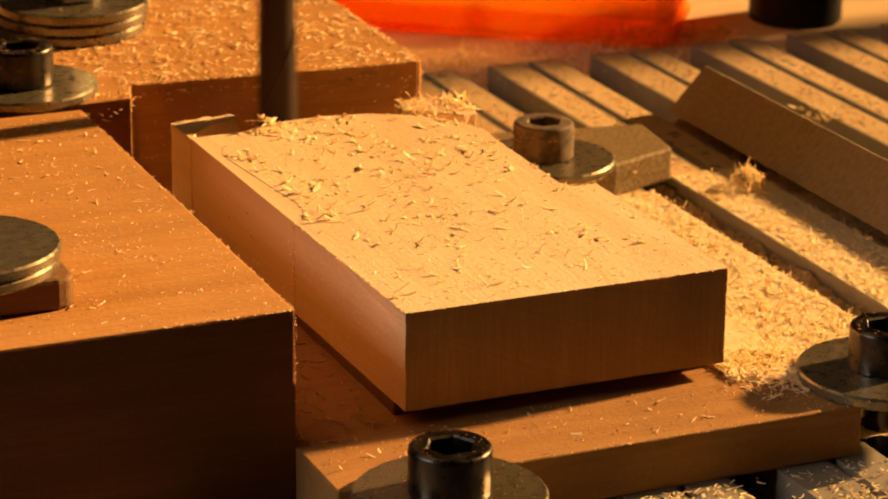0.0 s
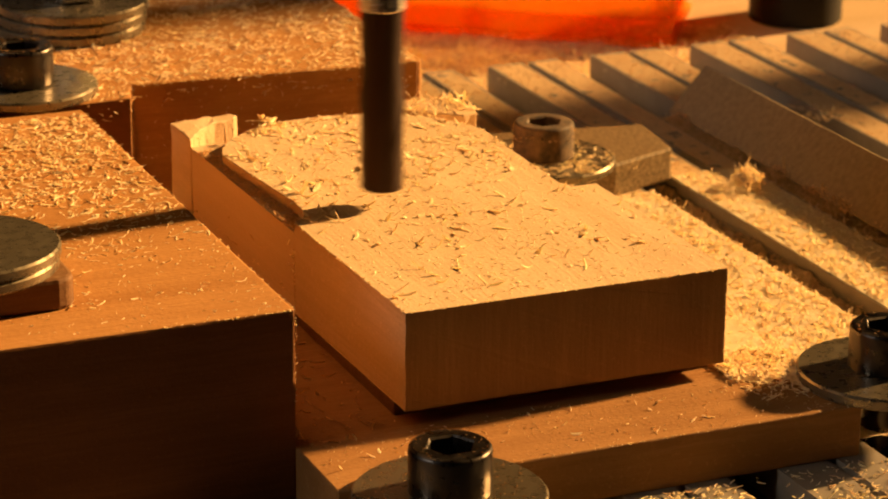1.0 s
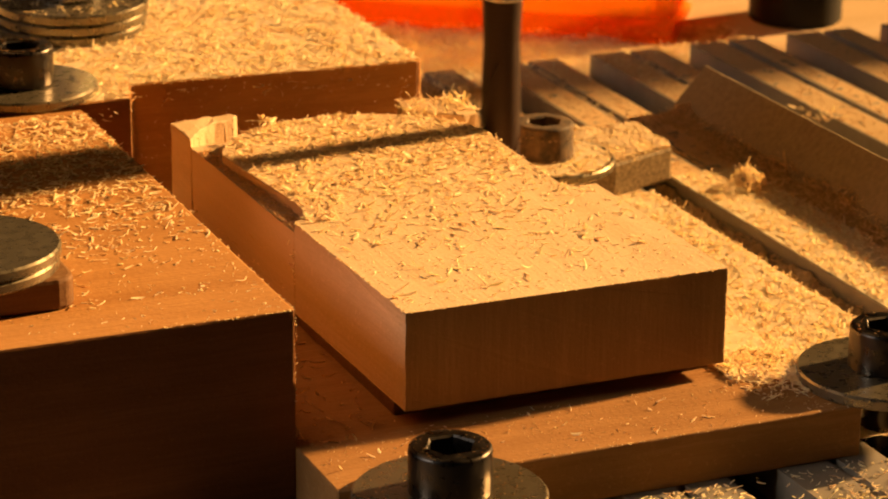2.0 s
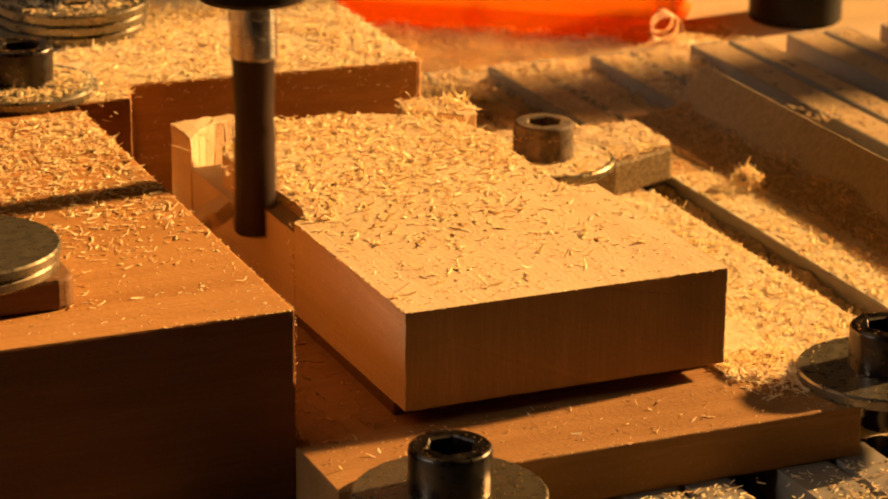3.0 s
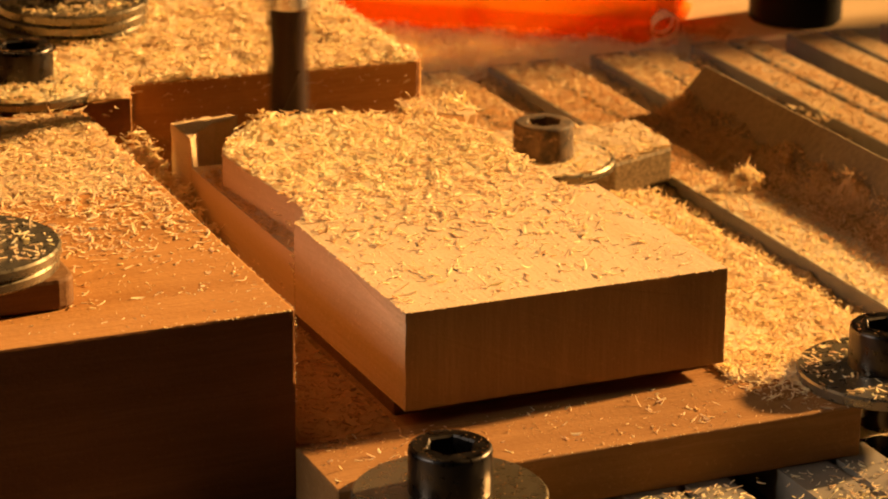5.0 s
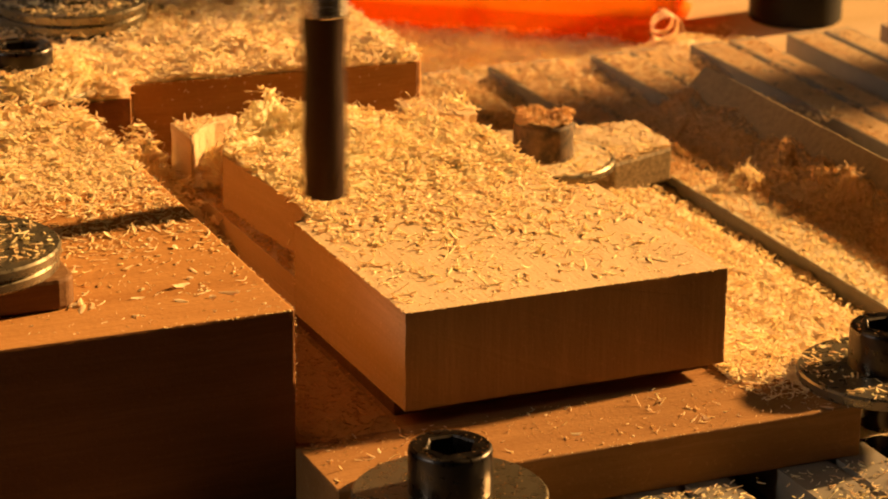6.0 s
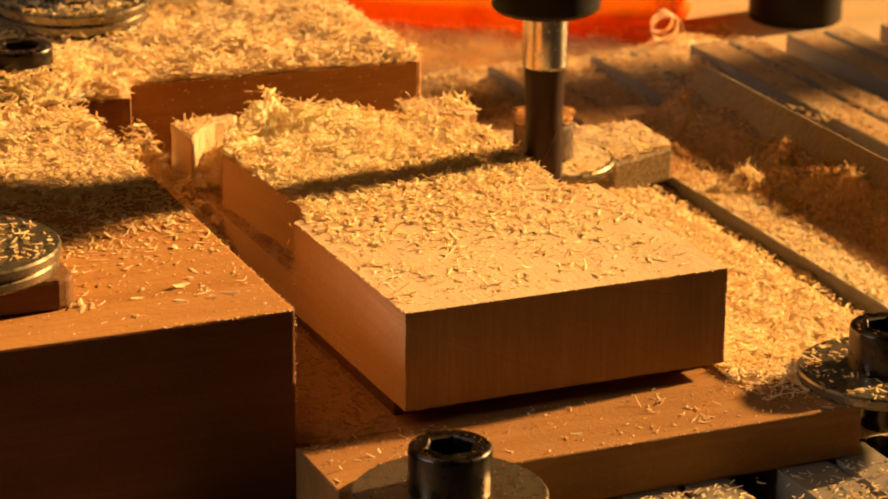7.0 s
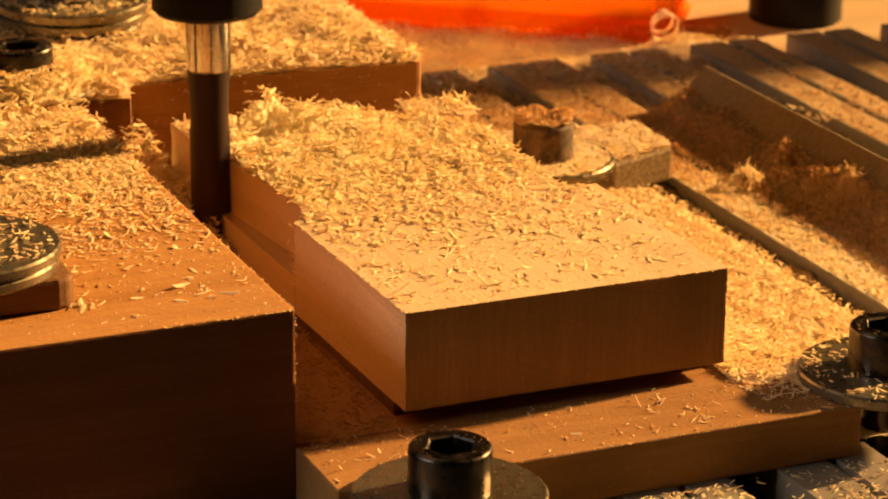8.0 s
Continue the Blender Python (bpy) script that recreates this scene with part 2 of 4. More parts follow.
def split_long(bm, length):
    for _ in range(7):
        edges = [e for e in bm.edges if e.calc_length() > length]
        if not edges:
            break
        bmesh.ops.subdivide_edges(bm, edges=edges, cuts=1)


workpiece = thing("workpiece", "pale maple block being milled to a rounded outline", "wood block")
bm = prism(PROFILE, 1.9, 15.1, 0.06, 1)
split_long(bm, 1.1)
ragged(bm, 0.10, 0.8)
bm.normal_update()
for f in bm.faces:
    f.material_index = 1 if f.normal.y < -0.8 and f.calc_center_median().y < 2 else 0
part("milled_body", bm, [maple, maple_end_shaded], workpiece)
PASS_Z = [13.6, 10.4, 7.2, 4.0]
part("waste_base", prism([(-0.62, 38.32), (2.3, 43), (2.4, 47), (1.3, 58), (0.2, 71), (1.4, 74.5), (4.1, 78.3), (8.4, 82), (14, 84.3), (28, 83.4), (33.5, 80.6), (40, 73.1), (41.4, 69), (45.4, 69), (45.4, 91), (left_x(90), 90)], 1.9, 4.0, 0.05, 1), maple, workpiece)
bm = prism([(-1.5, 90), (4, 90.5), (8.3, 90.9), (9.0, 89.4), (7.9, 88.3), (6.2, 87.7), (4.4, 86.9), (2.6, 85.7), (1.0, 84.0), (-0.3, 82.2), (-1.4, 80.6)], 1.9, 15.0, 0.1, 1)
split_long(bm, 0.9)
ragged(bm, 0.16, 1.3)
for v in bm.verts:  # torn, uneven top
    if v.co.z > 14.5:
        v.co.z += 0.3 * noise.noise(v.co * 0.6) + 0.02 * v.co.x
part("corner_nub", bm, maple, workpiece, "rough unmilled corner left standing")
bm = prism([(37.5, 94.5), (36.5, 90), (40, 86.5), (44, 83), (46.5, 83.5), (47.5, 88), (46, 93)], 1.9, 13.2, 0.2, 1)
split_long(bm, 1.2)
ragged(bm, 0.35, 1.0)
part("far_corner_nub", bm, maple, workpiece, "frayed waste corner left standing")

# ---- clamped blocks ----
def wood_block(name, poly, z0, z1, label, mat, bevel=0.35, end=None):
    bm = prism(poly, z0, z1, bevel, 2)
    split_long(bm, 1.6)
    ragged(bm, 0.08, 0.9)
    bm.normal_update()
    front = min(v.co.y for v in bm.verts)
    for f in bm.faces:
        # front faces take the second material, a shaded copy for the beech blocks
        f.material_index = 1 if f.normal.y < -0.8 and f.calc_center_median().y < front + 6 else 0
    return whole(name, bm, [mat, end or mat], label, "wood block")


wood_block("side_block", [(-95, -1.4), (-15, -1.4), (-15, 91.4), (-95, 91.4)], BED, 18.2, "orange-brown hardwood block clamped beside the workpiece", beech, end=beech_shaded)
rear = [(-60, 92.4), (-12.2, 94.1), (-6.3, 94.5), (-4.6, 100.7), (-3.8, 101.35), (42.3, 98.1), (43.1, 98.4), (43.5, 99.2), (45.0, 160), (-60, 167)]
wood_block("rear_block", rear, 0.0, 18.2, "orange-brown hardwood block behind the workpiece", beech, 0.2, end=beech_shaded)


# ---- fasteners ----
def hex_ring(r, z, seg=24):
    out = []
    for i in range(seg):
        a = 2 * math.pi * i / seg
        k = r * math.cos(math.pi / 6) / math.cos((a % (math.pi / 3)) - math.pi / 6)
        out.append((k * math.cos(a), k * math.sin(a), z))
    return out


def socket_screw(at, label, group="clamping screws", rz=0.0, reach=-12.5, mat=None):
    """at: the middle of the underside of the head."""
    ob = thing("socket_screw", label, "screw", at, rz, group)
    seg = 48
    bm = bmesh.new()
    rings = [[(5 * math.cos(2 * math.pi * i / seg) * s, 5 * math.sin(2 * math.pi * i / seg) * s, z) for i in range(seg)]
             for s, z in ((0.6, 0.0), (0.94, 0.0), (1.0, 0.3), (1.0, 5.4), (0.985, 5.7), (0.93, 5.95), (0.87, 6.0))]
    rings += [hex_ring(3.15, 6.0, seg), hex_ring(2.9, 5.75, seg), hex_ring(2.9, 2.8, seg)]
    vs = [[bm.verts.new(c) for c in r] for r in rings]
    for a, b in zip(vs, vs[1:]):
        for i in range(seg):
            j = (i + 1) % seg
            bm.faces.new((a[i], a[j], b[j], b[i]))
    bm.faces.new(vs[-1])
    part("head", bm, mat or black_oxide, ob, "black socket head", smooth=35)
    low = reach - at[2]
    part("threaded_shank", lathe([(0, low), (2.8, low), (3.0, low + 0.5), (3.0, 0.05)], 24), black_oxide, ob, smooth=35)
    return ob


def washer(at, label, group="washers", r=11.7, hole=3.3, h=1.5, tilt=(0, 0)):
    c = 0.28
    bm = lathe([(hole, 0.1), (hole + 0.1, 0), (r - c, 0), (r, c), (r, h - c), (r - c, h), (hole + 0.1, h), (hole, h - 0.1)], 64, closed=True)
    ob = whole("washer", bm, zinc, label, "washer", at, 0, group, smooth=40)
    ob.matrix_world = pose(at[0] * MM, at[1] * MM, at[2] * MM, tilt[0], tilt[1], 0)
    return ob


# front screw, over the board's edge
socket_screw((-4.0, -23.6, 1.5), "black socket head screw with a wide washer at the board edge")
washer((-4.0, -23.6, 0.02), "wide dull zinc washer under the front screw")
# screw at the board's end
socket_screw((65.0, -8.4, 1.5), "black socket head screw at the end of the base board")
washer((64.9, -8.9, 0.02), "wide zinc washer with shavings on it", r=11.9, h=1.6)
# screw beside the workpiece
socket_screw((64.3, 96.4, 0.35), "dusty black socket head screw beside the workpiece", mat=dusty_black)
washer((64.3, 96.0, -1.15), "dusty zinc washer holding an acrylic clamp bar", tilt=(0, 0))
# screw between side block and rear block
socket_screw((-21.0, 103.4, 19.75), "black socket head screw between the two blocks")
washer((-21.0, 103.4, 18.22), "wide zinc washer bridging the two blocks")

bm = prism([(75.4, 92.4), (88.8, 97.4), (90.5, 112), (60, 117), (58, 104)], BED, -1.2, 0.5, 2)
whole("clamp_bar", bm, acrylic, "cloudy acrylic clamp bar covered in fine dust", "clamp bar")

# stacked washers on the rear block with a bright bolt
for i in range(3):
    washer((-3.5 + 0.3 * i, 137.6, 18.22 + 1.75 * i), "zinc washer in a stack on the rear block", "washers", r=12.4, h=1.7)
bolt = thing("bolt", "bright steel bolt through the washer stack", "bolt", (-3.2, 137.6, 23.5))
part("nut", lathe([(0, 0), (4.6, 0), (4.8, 0.3), (4.8, 4.6), (4.4, 5), (0, 5)], 6), steel, bolt, "bright hexagonal nut", smooth=30)
part("stud", lathe([(3, 4.9), (3, 22), (2.6, 22.5), (0, 22.5)], 24), steel, bolt, smooth=35)

# packing slip and washers on the side block
bm = prism([(-70, 9.2), (-41.5, 8.7), (-40.1, 9.2), (-39.3, 10.4), (-39.1, 12), (-39.5, 27), (-70, 27)], 18.22, 22.2, 0.5, 2)
whole("packing_slip", bm, dark_wood, "small dark rounded wooden slip under a clamp washer", "wood slip")
for i in range(2):
    washer((-51.2 + 0.3 * i, 17.0, 22.22 + 1.55 * i), "wide zinc washer stacked on a wooden slip")

# ---- back of the bench: orange flask, black post ----
flask = thing("plastic_flask", "bright orange translucent plastic flask lying on the bench", "flask", (117.5, 230, TABLE), -37)
bm = prism([(-42, -19), (36.5, -19), (39.5, -16), (38, 15), (35, 19), (-42, 19), (-46, 12), (-46, -12)], 0.1, 30, 4.5, 4)
part("body", bm, orange_plastic, flask, smooth=40)
for z0, z1, out in ((0.6, 1.9, 0.5), (6.3, 6.7, 0.25)):
    bm = prism([(-42.5 - out, -19 - out), (36.5 + out, -19 - out), (39.5 + out, -16 - out), (38 + out, 15 + out), (35 + out, 19 + out), (-42.5 - out, 19 + out), (-46 - out, 12), (-46 - out, -12)], z0, z1, 0.25, 2)
    part("base_rim" if z0 < 1 else "moulded_rib", bm, orange_plastic, flask, "moulded ridge of orange plastic", smooth=40)
bm = lathe([(0, 0), (9, 0), (9, 12), (8, 13), (0, 13)], 32)
for v in bm.verts:
    v.co = (-46 - v.co.z, v.co.y, 15 + v.co.x)
part("cap", bm, orange_plastic, flask, smooth=40)
whole("black_post", lathe([(0, 0), (9.5, 0), (10.0, 0.5), (10.0, 23.5), (9.5, 24), (0, 24)], 40), black_plastic, "black round post standing on the bench", "post", (175.9, 206.2, TABLE), smooth=35)

# ---- spindle with collet nut and cutter: origin at the step between shank and cutter ----
spindle = thing("milling_spindle", "black spindle with a steel-shanked router cutter", "spindle", (18, 84, 39))
part("shank", lathe([(0, 0), (3.05, 0), (3.25, 0.25), (3.25, 9), (0, 9)], 40), steel, spindle, "bright steel shank", smooth=35)
cutter = part("cutter", lathe([(0, -25.4), (2.75, -25.4), (2.95, -25.2), (2.95, -12), (2.75, -7), (2.95, -2.5), (3.05, -0.02), (0, -0.02)], 40), carbide, spindle, "dark two-flute cutter", smooth=35)
for k in range(2):
    bm = bmesh.new()
    n = 24
    vs = []
    for i in range(n + 1):
        a = math.pi * k + 2.4 * i / n
        z = -25.3 + 16 * i / n
        vs.append([bm.verts.new((r * math.cos(a + d), r * math.sin(a + d), z)) for r, d in ((2.85, -0.25), (3.1, 0.0), (2.85, 0.1))])
    for a, b in zip(vs, vs[1:]):
        for i in range(2):
            bm.faces.new((a[i], a[i + 1], b[i + 1], b[i]))
    part("flute", bm, carbide, cutter, smooth=50)
part("collet_nut", lathe([(0, 8.2), (4.2, 8.2), (7.2, 8.4), (7.9, 9.1), (7.9, 12.5), (8.6, 13.0), (8.6, 23), (0, 23)], 48), black_plastic, spindle, "black collet nut", smooth=35)
part("housing", lathe([(0, 23.2), (14, 23.2), (15, 24), (15, 80), (0, 80)], 48), black_plastic, spindle, smooth=35)


# ---- unseen gantry side plate that follows the spindle along the bed, blocking west light ----
gantry = thing("gantry", "dark metal gantry side plate of the milling machine", "machine frame", (-194, 80, 0))
part("side_plate", prism([(-6, -46), (6, -46), (6, 60), (-6, 60)], -12.5, 260, 2.0, 2), black_oxide, gantry)
part("bearing_block", box(-12, 12, -38, 52, -12.9, 14, 1.5), aluminium, gantry)
for x in (640, -6):  # unseen, raked backwards towards the top to cast the moving shade band
    bm = prism([(59, -12.9), (116.5, -12.9), (172, 266), (157, 266)], x, x + 12, 1.5, 2)
    for v in bm.verts:
        v.co = (v.co.z, v.co.x, v.co.y)
    part("upright", bm, black_oxide, gantry, "unseen dark raked upright that shades the back of the bed")
part("cross_beam", box(-6, 652, 152, 171, 266.1, 284, 1.5), black_oxide, gantry, "dark beam carried across the bed")

# ---- shavings ----
def shavings(name, count, seed, spot, size=(1.2, 3.8), width=(0.35, 1.0), lift=0.4, curl=1.0, mat=None, label="", rings=4, mound=None):
    """Curled flakes with a flat four-sided section, on an uneven bed of dust where mound is given: (x0, x1, y0, y1, z, inside, height)."""
    rng = np.random.default_rng(seed)
    P = spot(rng, count)
    n = len(P)
    short = rng.uniform(0, 1, n) < 0.45
    length = np.where(short, rng.uniform(0.35, 0.7, n) * size[1] * 0.5, rng.uniform(size[0], size[1], n))
    wid = rng.uniform(width[0], width[1], n) * np.where(short, 0.9, 1.0)
    strand = rng.uniform(0, 1, n) < 0.28
    wid = np.where(strand, wid * 0.5, wid)
    length = np.where(strand, length * 1.15, length)
    thick = rng.uniform(0.08, 0.2, n)
    yaw = rng.uniform(0, 2 * np.pi, n)
    pitch = np.clip(rng.normal(0, 0.45 * lift, n), -1.1, 1.1)
    lean = rng.normal(0, 0.55 * lift + 0.1, n)
    arch = np.abs(rng.normal(0, 0.7 * curl, n)) * np.where(strand, 1.5, 1.0)
    side = rng.normal(0, 0.35 * curl, n) * np.where(strand, 1.4, 1.0)
    verts = np.zeros((n, rings, 4, 3))
    for r in range(rings):
        s = r / (rings - 1) - 0.5
        taper = 1.0 - 1.1 * abs(s) * rng.uniform(0.5, 1.4, n)
        cx = length * s
        cz = arch * length * s * s * lift * 0.8 + np.tan(pitch) * cx
        cy = side * length * s * s
        for q, (ey, ez) in enumerate(((-0.5, 0), (0, -0.5), (0.5, 0), (0, 0.5))):
            oy, oz = ey * wid * taper, ez * thick
            yy = cy + oy * np.cos(lean) - oz * np.sin(lean)
            zz = cz + oy * np.sin(lean) + oz * np.cos(lean)
            verts[:, r, q, 0] = P[:, 0] + np.cos(yaw) * cx - np.sin(yaw) * yy
            verts[:, r, q, 1] = P[:, 1] + np.sin(yaw) * cx + np.cos(yaw) * yy
            verts[:, r, q, 2] = P[:, 2] + np.maximum(zz, -0.5) + 0.07
    m = rings * 4
    base = [(r * 4 + q, r * 4 + (q + 1) % 4, r * 4 + 4 + (q + 1) % 4, r * 4 + 4 + q) for r in range(rings - 1) for q in range(4)]
    base += [(3, 2, 1, 0), (m - 4, m - 3, m - 2, m - 1)]
    points = verts.reshape(-1, 3).tolist()
    faces = [tuple(i * m + k for k in f) for i in range(n) for f in base]
    if mound:
        x0, x1, y0, y1, z, inside, height = mound
        cell, start, index = 0.5, len(points), {}
        nx, ny = int((x1 - x0) / cell), int((y1 - y0) / cell)
        for i in range(nx + 1):
            for j in range(ny + 1):
                x, y = x0 + cell * i, y0 + cell * j
                if inside and not inside(x, y):
                    continue
                rough = noise.noise(Vector((x, y, seed)) * 1.3) * 0.35 + noise.noise(Vector((x, y, seed)) * 0.3) * 0.7
                index[i, j] = len(points)
                points.append((x, y, z + height(x, y) * (0.75 + 0.6 * rough) - 0.05))
        for i in range(nx):
            for j in range(ny):
                q = [(i, j), (i + 1, j), (i + 1, j + 1), (i, j + 1)]
                if all(k in index for k in q):
                    faces.append(tuple(index[k] for k in q))
    me = bpy.data.meshes.new(name)
    me.from_pydata((np.array(points) * MM).tolist(), [], faces)
    me.materials.append(mat or shaving)
    ob = new(name, me)
    return tagged(ob, label, "wood shavings", kind="stuff")


def area(x0, x1, y0, y1, z, depth=0.0, weight=None, inside=None, heap=None, clump=0.5):
    """Random places, thicker in clumps; depth lifts single flakes, heap(x, y) lifts them with the heap."""
    def spot(rng, n):
        out = []
        while len(out) < n:
            x, y = rng.uniform(x0, x1), rng.uniform(y0, y1)
            if inside and not inside(x, y):
                continue
            k = 1 - clump + clump * (0.5 + 1.2 * noise.noise(Vector((x, y, z)) * 0.16))
            w = weight(x, y) if weight else 1
            if rng.uniform() > k * w:
                continue
            out.append((x, y, z + rng.uniform(0, depth) * min(1, w) + (heap(x, y) if heap else 0)))
        return np.array(out)
    return spot


def in_poly(poly):
    def test(x, y):
        c = False
        for (x1, y1), (x2, y2) in zip(poly, poly[1:] + poly[:1]):
            if (y1 > y) != (y2 > y) and x < (x2 - x1) * (y - y1) / (y2 - y1) + x1:
                c = not c
        return c
    return test


on_piece, on_rear = in_poly(PROFILE), in_poly(rear)
TOP, SIDE = 15.1, 18.2
CURL_AT = (133.6, 186.6)
TUFT = (98.6, 89.0)
FINE = {"size": (0.5, 1.5), "width": (0.2, 0.5), "rings": 3}
POWDER = {"size": (0.3, 0.9), "width": (0.15, 0.42), "rings": 3}
SMALL = {"size": (0.6, 2.0), "width": (0.2, 0.58)}
BIG = {"size": (0.8, 2.9), "width": (0.25, 0.72), "curl": 1.3}
shavings("wood_shavings", 320, 1, area(1, 45, 3, 84, TOP, 0.05, lambda x, y: 0.2 + 0.8 * min(1, max(0, (y - 12) / 50)), on_piece, clump=0.8), size=(1.0, 2.8), width=(0.4, 0.95), lift=0.7, label="scattered pale curled shavings on the maple block")
shavings("sawdust", 2600, 10, area(1, 45, 1, 84, TOP - 0.1, 0.05, None, on_piece, clump=0.7), size=(0.3, 0.7), width=(0.12, 0.3), label="fine sawdust on the maple block")
shavings("wood_shavings", 110, 2, area(-50, -15.5, 0, 89, SIDE, 0.05, lambda x, y: 0.15 + 0.85 * (y / 90) ** 2), **SMALL, label="fine pale shavings on the side block")
shavings("sawdust", 800, 11, area(-55, -15.3, -1, 89, SIDE - 0.1, 0.05, lambda x, y: 0.2 + 0.8 * (x + 55) / 40, clump=0.7), size=(0.3, 0.8), width=(0.12, 0.3), label="fine sawdust on the side block")
shavings("wood_shavings", 2500, 3, area(-36, 45, 92.5, 163, SIDE, 0.3, None, on_rear, clump=0.6), **SMALL, label="thin layer of shavings on the rear block")
shavings("wood_shavings", 1200, 4, area(45.6, 56.5, -12, 95, 0, 0.3, lambda x, y: 0.05 + 0.95 * min(1.0, max(0.0, (y + 12) / 8)), clump=0.3), **FINE, label="shavings on the base board beside the workpiece", mound=(45.6, 57.0, -9, 95, 0, None, lambda x, y: 0.45 * min(1.0, max(-0.3, (y + 3 + 0.45 * (x - 46) + 3 * noise.noise(Vector((x, y, 0)) * 0.3)) / 6))))
shavings("sawdust", 6500, 5, area(56.9, 82.6, -12, 92, BED, 0.7, None, None, clump=0.25), **FINE, lift=0.9, label="dense sawdust and shavings on the bed rails", mound=(57, 82.5, -12, 92, BED, None, lambda x, y: 0.6))
shavings("sawdust", 2600, 6, area(89.6, 104, 0, 99, BED, 0.4, lambda x, y: 1.0 if x < 98 else 0.6, clump=0.3), **FINE, lift=0.7, label="sawdust along a bed rail", mound=(89.6, 103.8, 0, 99, BED, None, lambda x, y: 0.3))
shavings("sawdust", 900, 15, area(82.6, 89.0, -15, 98, -9.0, 0.2), **FINE, mat=bed_dust, label="dusty sawdust lying in a bed slot", mound=(82.4, 89.2, -20, 99, -12.0, None, lambda x, y: 3.6))
shavings("wood_shavings", 34, 7, area(-14, 56, -15, -1, 0, 0.1, clump=0.8), **SMALL, lift=0.8, label="loose shavings on the front of the base board")
shavings("sawdust", 500, 12, area(-14, 56, -15.4, -1, -0.1, 0.05, clump=0.7), size=(0.25, 0.6), width=(0.12, 0.28), mat=bed_dust, label="fine sawdust on the front of the base board")
shavings("wood_shavings", 260, 8, area(-14.5, -0.5, -3, 85, 0, 0.3), **SMALL, mat=gap_shade_brown, label="shavings fallen between the two blocks")
shavings("wood_shavings", 150, 9, area(37, 47.5, 85, 94, 12.4, 1.2), size=(1.0, 3.2), width=(0.3, 0.7), lift=1.1, label="frayed shavings clinging to the waste corner")
land_dust = lambda x, y: 0.2 < (x - 89.4) % 22.1 < 7.0 or 8.9 < (x - 89.4) % 22.1 < 14.6
# dust film kept pale so it also stands in for sunlight on the tops
shavings("sawdust", 5200, 80, area(56, 200, 88, 174, BED - 0.03, 0.05, None, land_dust, clump=0.5), **POWDER, lift=0.3, mat=bed_dust, label="thin film of pale dust, lightened for the sunlit rail tops", mound=(57, 200, 88, 174, BED, land_dust, lambda x, y: 0.09))
shavings("wood_shavings", 700, 82, area(45.8, 57, -10, 6, 0.35, 0.3, lambda x, y: 1.0 if y > -2.5 - 0.5 * (x - 46) else 0.15, clump=0.5), **SMALL, lift=0.6, label="loose shavings on the end of the base board")
for k, (sx, sy, sz, label) in enumerate(((-4.0, -23.6, 7.5, "dust specks on the front screw head"), (65.0, -8.4, 7.5, "dust specks on the screw head at the board's end"), (-21.0, 103.4, 25.75, "dust specks on the screw head between the blocks"))):
    crown = lambda x, y: 3.3 ** 2 < (x - sx) ** 2 + (y - sy) ** 2 < 4.6 ** 2
    shavings("sawdust", (40, 60, 90)[k], 84 + k, area(sx - 5, sx + 5, sy - 5, sy + 5, sz - 0.08, 0.03, None, crown, clump=0.6), size=(0.12, 0.35), width=(0.06, 0.15), lift=0.3, mat=dust_mat, label=label)
tuft = lambda x, y: 3.0 * max(0.0, 1 - ((x - TUFT[0]) ** 2 + (y - TUFT[1]) ** 2) / 12)
shavings("wood_shavings", 130, 13, area(TUFT[0] - 3.2, TUFT[0] + 3.2, TUFT[1] - 3.2, TUFT[1] + 3.2, BED, 0.5, None, lambda x, y: tuft(x, y) > 0.2, tuft, clump=0.3), **SMALL, lift=1.3, label="small tuft of shavings on a bed rail")
shavings("wood_shavings", 40, 14, area(128, 136, 118, 128, BED, 0.6, clump=0.6), **SMALL, lift=1.0, label="few loose shavings on a far bed rail")


def along(a, b, jitter=0.08):
    """Places along an edge from a to b."""
    def spot(rng, n):
        k = rng.uniform(0, 1, n)[:, None]
        return np.array(a) + k * (np.array(b) - np.array(a)) + rng.normal(0, jitter, (n, 3)) * np.array((1, 1, 0.6)) - np.array((0, 0, 0.05))
    return spot


BURR = {"size": (0.18, 0.5), "width": (0.08, 0.18), "lift": 0.8}
shavings("edge_burrs", 150, 61, along((0, 0, 15.1), (45.4, 0, 15.1)), **BURR, label="fuzzy torn fibres along the maple block's front edge")
shavings("edge_burrs", 60, 62, along((45.4, 0, 15), (45.3, 0, 2.2)), **BURR, label="fuzzy torn fibres along the maple block's corner")
shavings("edge_burrs", 90, 63, along((0, 0, 15.1), (-0.6, 38, 15.1)), **BURR, label="fuzzy torn fibres along the maple block's side edge")
shavings("edge_burrs", 36, 64, along((-32, -1.4, 18.1), (-15, -1.4, 18.1)), **BURR, label="fuzzy torn fibres along the side block's front edge")
shavings("edge_burrs", 70, 65, along((-15, -1.4, 18.1), (-15, 89, 18.1)), **BURR, label="fuzzy torn fibres along the side block's long edge")
shavings("edge_burrs", 18, 66, along((-15, -1.4, 18), (-15, -1.4, 5)), **BURR, label="fuzzy torn fibres along the side block's corner")
shavings("edge_burrs", 90, 67, along((-3.4, 101.25, 18.1), (41, 98.2, 18.1)), **BURR, label="fuzzy torn fibres along the rear block's edge")
shavings("edge_burrs", 60, 68, along((-15, -15.6, -0.05), (56.7, -15.6, -0.05)), **BURR, label="fuzzy torn fibres along the base board's front edge")
